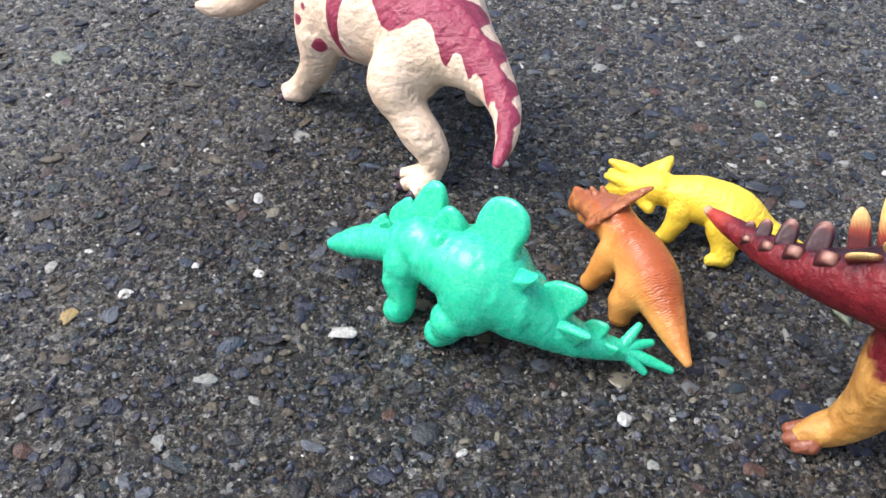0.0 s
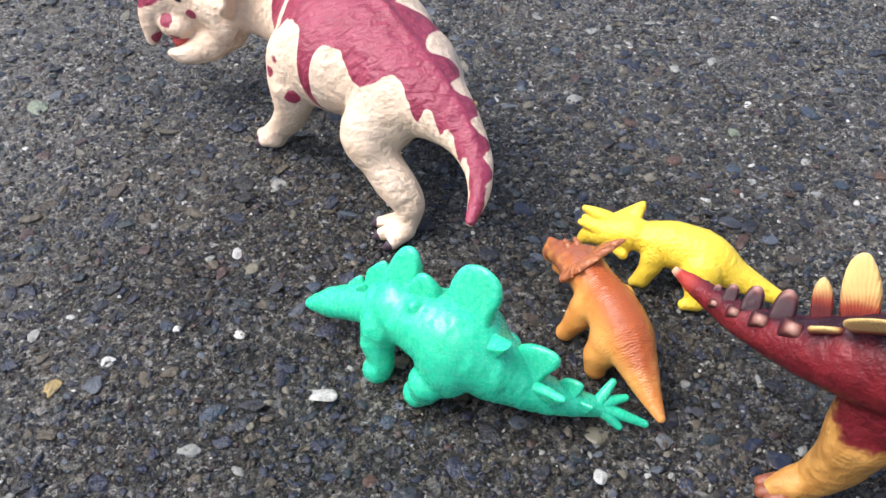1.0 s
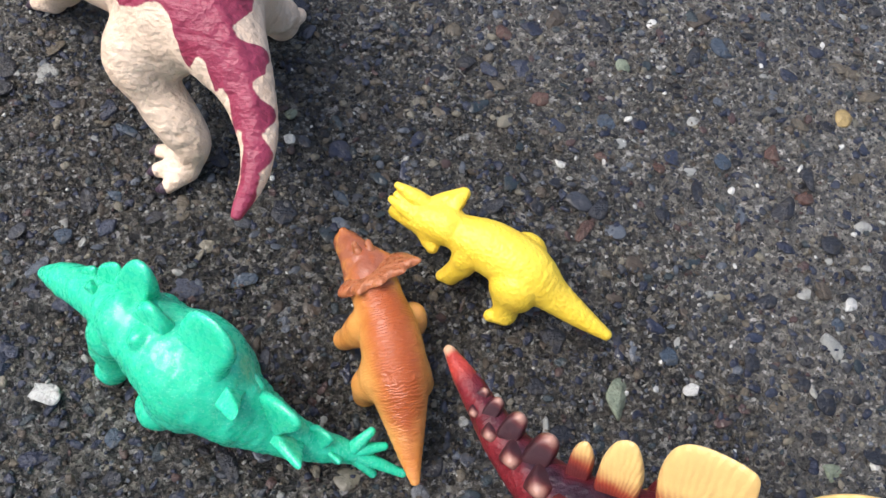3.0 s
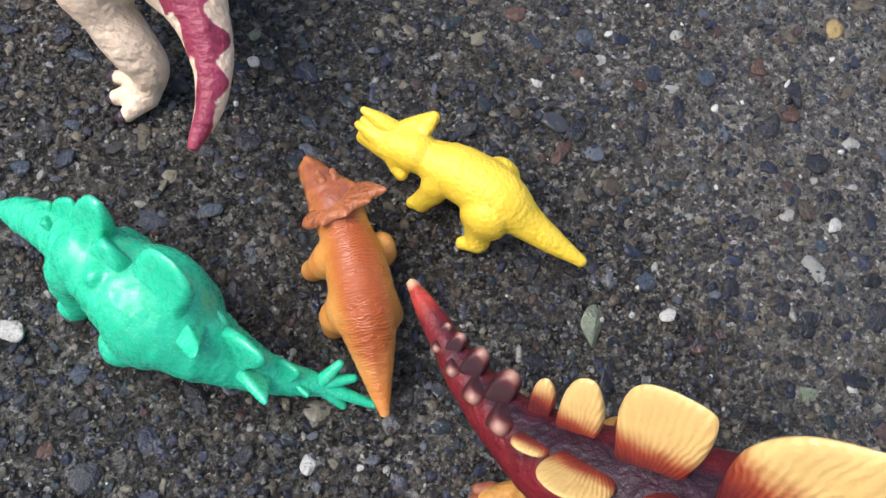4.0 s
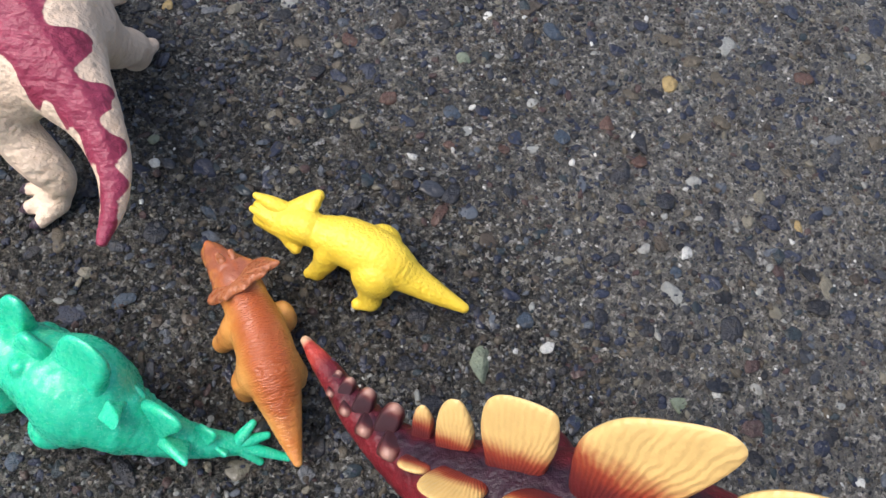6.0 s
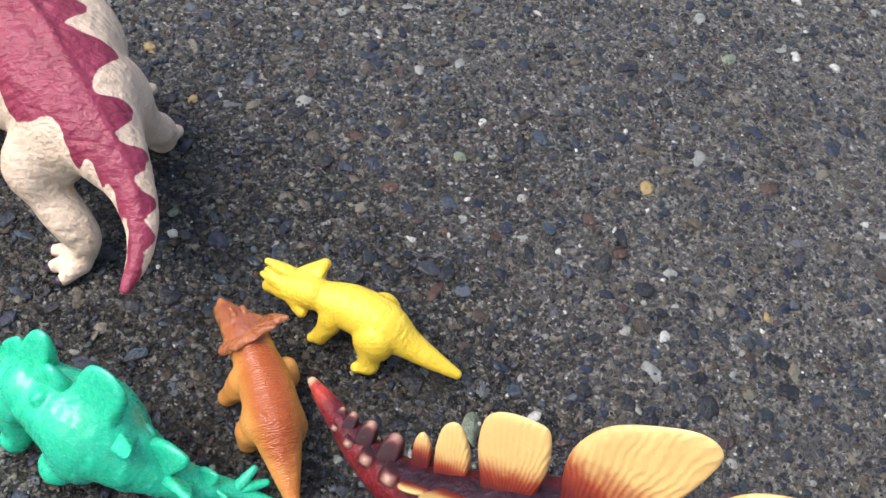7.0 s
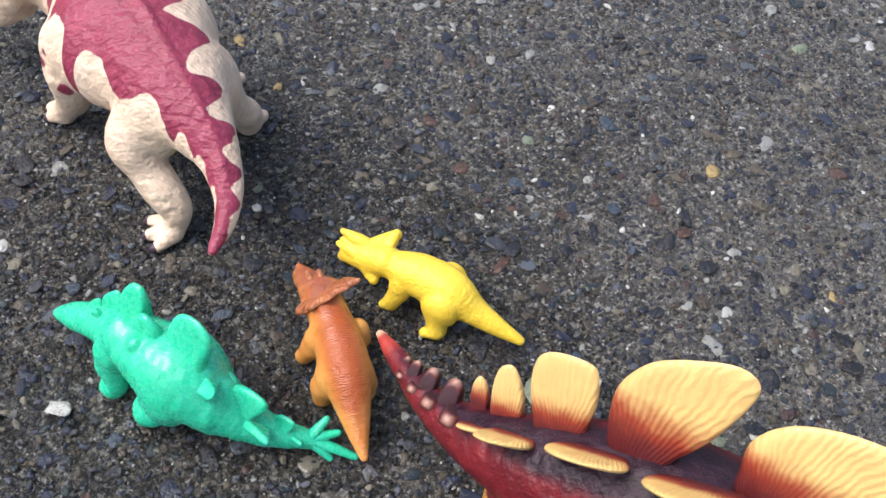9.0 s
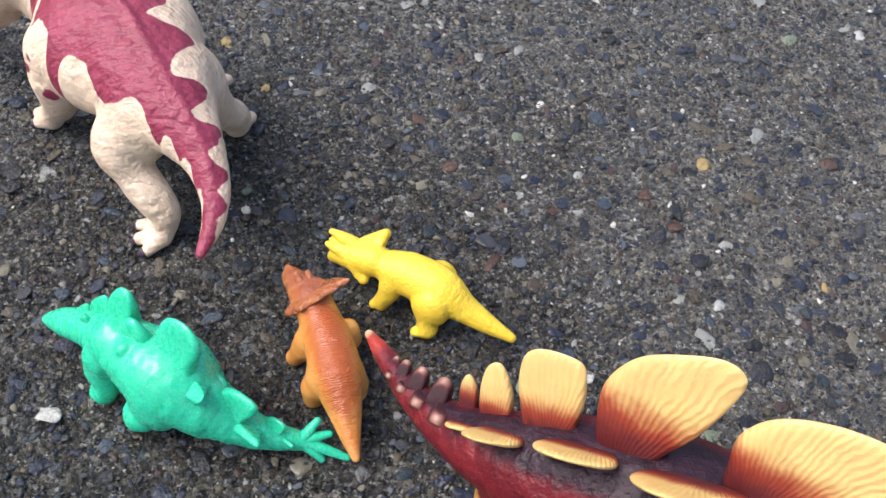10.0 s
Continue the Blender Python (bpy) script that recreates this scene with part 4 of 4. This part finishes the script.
def ground():
    """One wide sheet, finer where the toys stand, with its stones."""
    xs = np.unique(np.concatenate([np.linspace(-4000, -160, 9), np.linspace(-160, 460, 521), np.linspace(460, 4000, 9)]))
    ys = np.unique(np.concatenate([np.linspace(-4000, 120, 9), np.linspace(120, 700, 485), np.linspace(700, 4000, 9)]))
    gx, gy = np.meshgrid(xs, ys, indexing="ij")
    gz = -0.42 + 0.25 * np.sin(gx * 0.21 + 2 * np.sin(gy * 0.13)) * np.sin(gy * 0.19 + 1.3 * np.sin(gx * 0.11)) + rng.normal(0, 0.34, gx.shape)
    index = np.arange(gx.size).reshape(gx.shape)
    faces = np.stack([index[:-1, :-1], index[1:, :-1], index[1:, 1:], index[:-1, 1:]], -1).reshape(-1, 4)
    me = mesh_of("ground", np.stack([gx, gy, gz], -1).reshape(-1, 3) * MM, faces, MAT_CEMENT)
    return tagged(new("ground", me), "wet dark exposed aggregate concrete full of small river stones", "ground", kind="structure")


GROUND = ground()


# single stones that stand out by their colour
MARKED = [
    ("white", (0.5, 0.5, 0.48), [(210.6, 282.5, 2.2), (255.6, 313.9, 2.2), (201.0, 281.1, 0.9), (128.0, 235.7, 2.6), (337.5, 461.4, 2.9), (55.8, 256.4, 3.9), (272.7, 401.2, 1.3), (125.4, 444.0, 1.4), (23.4, 309.3, 2.1), (139.5, 236.3, 1.0)]),
    ("pale grey", (0.3, 0.3, 0.28), [(260.8, 339.1, 2.7), (270.1, 272.5, 2.0), (242.2, 314.8, 2.3), (260.7, 325.9, 1.4), (157.9, 439.1, 2.3), (174.0, 422.6, 2.7), (-26.3, 272.8, 2.0), (-57.0, 407.7, 2.4)]),
    ("dark slate", (0.014, 0.016, 0.024), [(237.2, 339.3, 3.8), (250.6, 332.2, 4.4), (231.7, 310.9, 3.3), (246.2, 284.5, 3.7), (265.8, 288.8, 4.5), (226.9, 291.8, 2.9), (259.3, 273.2, 3.5), (173.4, 290.3, 3.5), (184.4, 330.2, 3.4), (101.3, 247.4, 3.9), (153.9, 324.5, 3.8), (245.5, 352.9, 3.9), (171.8, 335.8, 2.3), (177.7, 265.3, 3.3), (239.7, 289.0, 2.9), (221.4, 287.0, 2.2), (170.3, 276.6, 2.8), (277.9, 370.9, 3.3), (212.2, 341.9, 3.5), (131.1, 318.8, 2.4), (255.6, 322.8, 2.2), (211.4, 389.1, 3.0), (202.1, 331.3, 3.2), (100.6, 312.8, 4.0), (76.4, 240.0, 2.7), (15.6, 283.6, 2.9), (2.0, 208.8, 3.5), (36.9, 221.0, 2.6), (38.9, 252.8, 3.2), (1.1, 223.4, 2.6)]),
    ("dark slate", (0.014, 0.016, 0.024), [(-10.1, 293.2, 3.0), (112.9, 235.2, 2.4), (-3.9, 206.1, 2.7)]),
    ("blue grey", (0.04, 0.058, 0.085), [(219.8, 352.7, 3.5), (203.6, 290.6, 3.2), (114.1, 320.0, 2.5), (95.1, 292.5, 2.8), (74.5, 248.9, 2.6), (184.7, 358.8, 2.9), (251.1, 307.4, 2.0), (55.6, 329.0, 2.9), (58.1, 309.8, 2.0), (220.9, 394.3, 3.9), (127.6, 432.8, 2.9), (48.8, 296.3, 2.6), (9.7, 278.7, 2.7), (28.8, 249.0, 3.2)]),
    ("pale olive", (0.2, 0.235, 0.17), [(191.1, 277.5, 4.6), (96.3, 343.1, 2.0), (246.4, 267.1, 2.9), (304.9, 453.3, 4.1), (189.5, 381.2, 2.7), (-64.3, 380.6, 4.1)]),
    ("grey", (0.11, 0.115, 0.125), [(145.0, 247.1, 2.5), (108.5, 392.3, 2.9), (313.2, 358.9, 2.9)]),
    ("red brown", (0.085, 0.045, 0.035), [(179.9, 322.9, 3.3), (200.9, 347.0, 2.2), (244.2, 345.4, 3.2), (235.0, 359.1, 3.3), (165.1, 364.0, 2.9), (307.3, 382.6, 3.8), (183.8, 347.4, 2.3), (152.1, 385.2, 2.7), (-9.6, 213.7, 2.8), (156.0, 223.8, 2.9), (71.8, 231.5, 1.9)]),
    ("yellowish", (0.36, 0.26, 0.11), [(259.0, 377.4, 3.4), (293.6, 325.0, 2.1), (76.0, 415.3, 3.3), (94.7, 393.3, 1.9), (-15.2, 256.0, 2.9)]),
]
MARKED_AT = np.array([p for row in MARKED for p in row[2]])


def stones():
    low, high = np.array((-130.0, 150.0)), np.array((420.0, 620.0))
    big = dart(low, high, 9.5)
    keep = rng.uniform(size=len(big)) < 0.62
    big = big[keep & (np.hypot(big[:, None, 0] - MARKED_AT[None, :, 0], big[:, None, 1] - MARKED_AT[None, :, 1]).min(1) > 6.0)]
    big_size = rng.uniform(1.7, 3.3, len(big)) * np.where(rng.uniform(size=len(big)) < 0.14, 1.35, 1.0)
    # the stones nearest to the toys are pieces of their own
    near = (np.abs(big[:, 0] - 165) < 72) & (np.abs(big[:, 1] - 300) < 70)
    own = np.flatnonzero(near)[:290]
    rest = np.setdiff1d(np.arange(len(big)), own)
    kinds = []
    for i in range(8):
        v, f = scatter(np.zeros((1, 2)), np.ones(1), 3, (0.16, 0.36), 0.25)
        kinds.append(mesh_of("stone", v * MM, f, MAT_STONE))
    for i in own:
        ob = new("stone", kinds[i % 8])
        ob.parent = GROUND
        ob.location = (big[i, 0] * MM, big[i, 1] * MM, -0.3 * MM)
        ob.rotation_euler = (0, 0, rng.uniform(0, 6.28))
        ob.scale = (big_size[i],) * 2 + (big_size[i] * 0.95,)
    sets = [scatter(big[rest], big_size[rest], 3, (0.16, 0.34), 0.3)]
    mid = dart(low, high, 3.9)
    mid = mid[rng.uniform(size=len(mid)) < 0.72]
    sets.append(scatter(mid, rng.uniform(0.7, 1.7, len(mid)), 2, (0.3, 0.6), 0.38))
    small = dart(np.array((-60.0, 190.0)), np.array((330.0, 480.0)), 1.9)
    small = small[rng.uniform(size=len(small)) < 0.8]
    sets.append(scatter(small, rng.uniform(0.3, 0.85, len(small)), 1, (0.3, 0.7), 0.45))
    verts, faces, run = [], [], 0
    for v, f in sets:
        verts.append(v)
        faces.append(f + run)
        run += len(v)
    me = mesh_of("gravel", np.concatenate(verts) * MM, np.concatenate(faces), MAT_STONES)
    ob = new("gravel", me)
    ob.parent = GROUND
    tagged(ob, "fine wet gravel set in cement, slate, brown and pale", kind="stuff")


stones()

for colour_name, tint, where in MARKED:
    mat = stone_material(colour_name.replace(" ", "_") + "_stone", False, tint)
    for x, y, r in where:
        v, f = scatter(np.zeros((1, 2)), np.full(1, r), 3, (0.2, 0.34), 0.1)
        ob = new("stone", mesh_of("stone", v * MM, f, mat))
        ob.parent = GROUND
        ob.location = (x * MM, y * MM, 0)
        tagged(ob, colour_name + " stone set in the concrete")
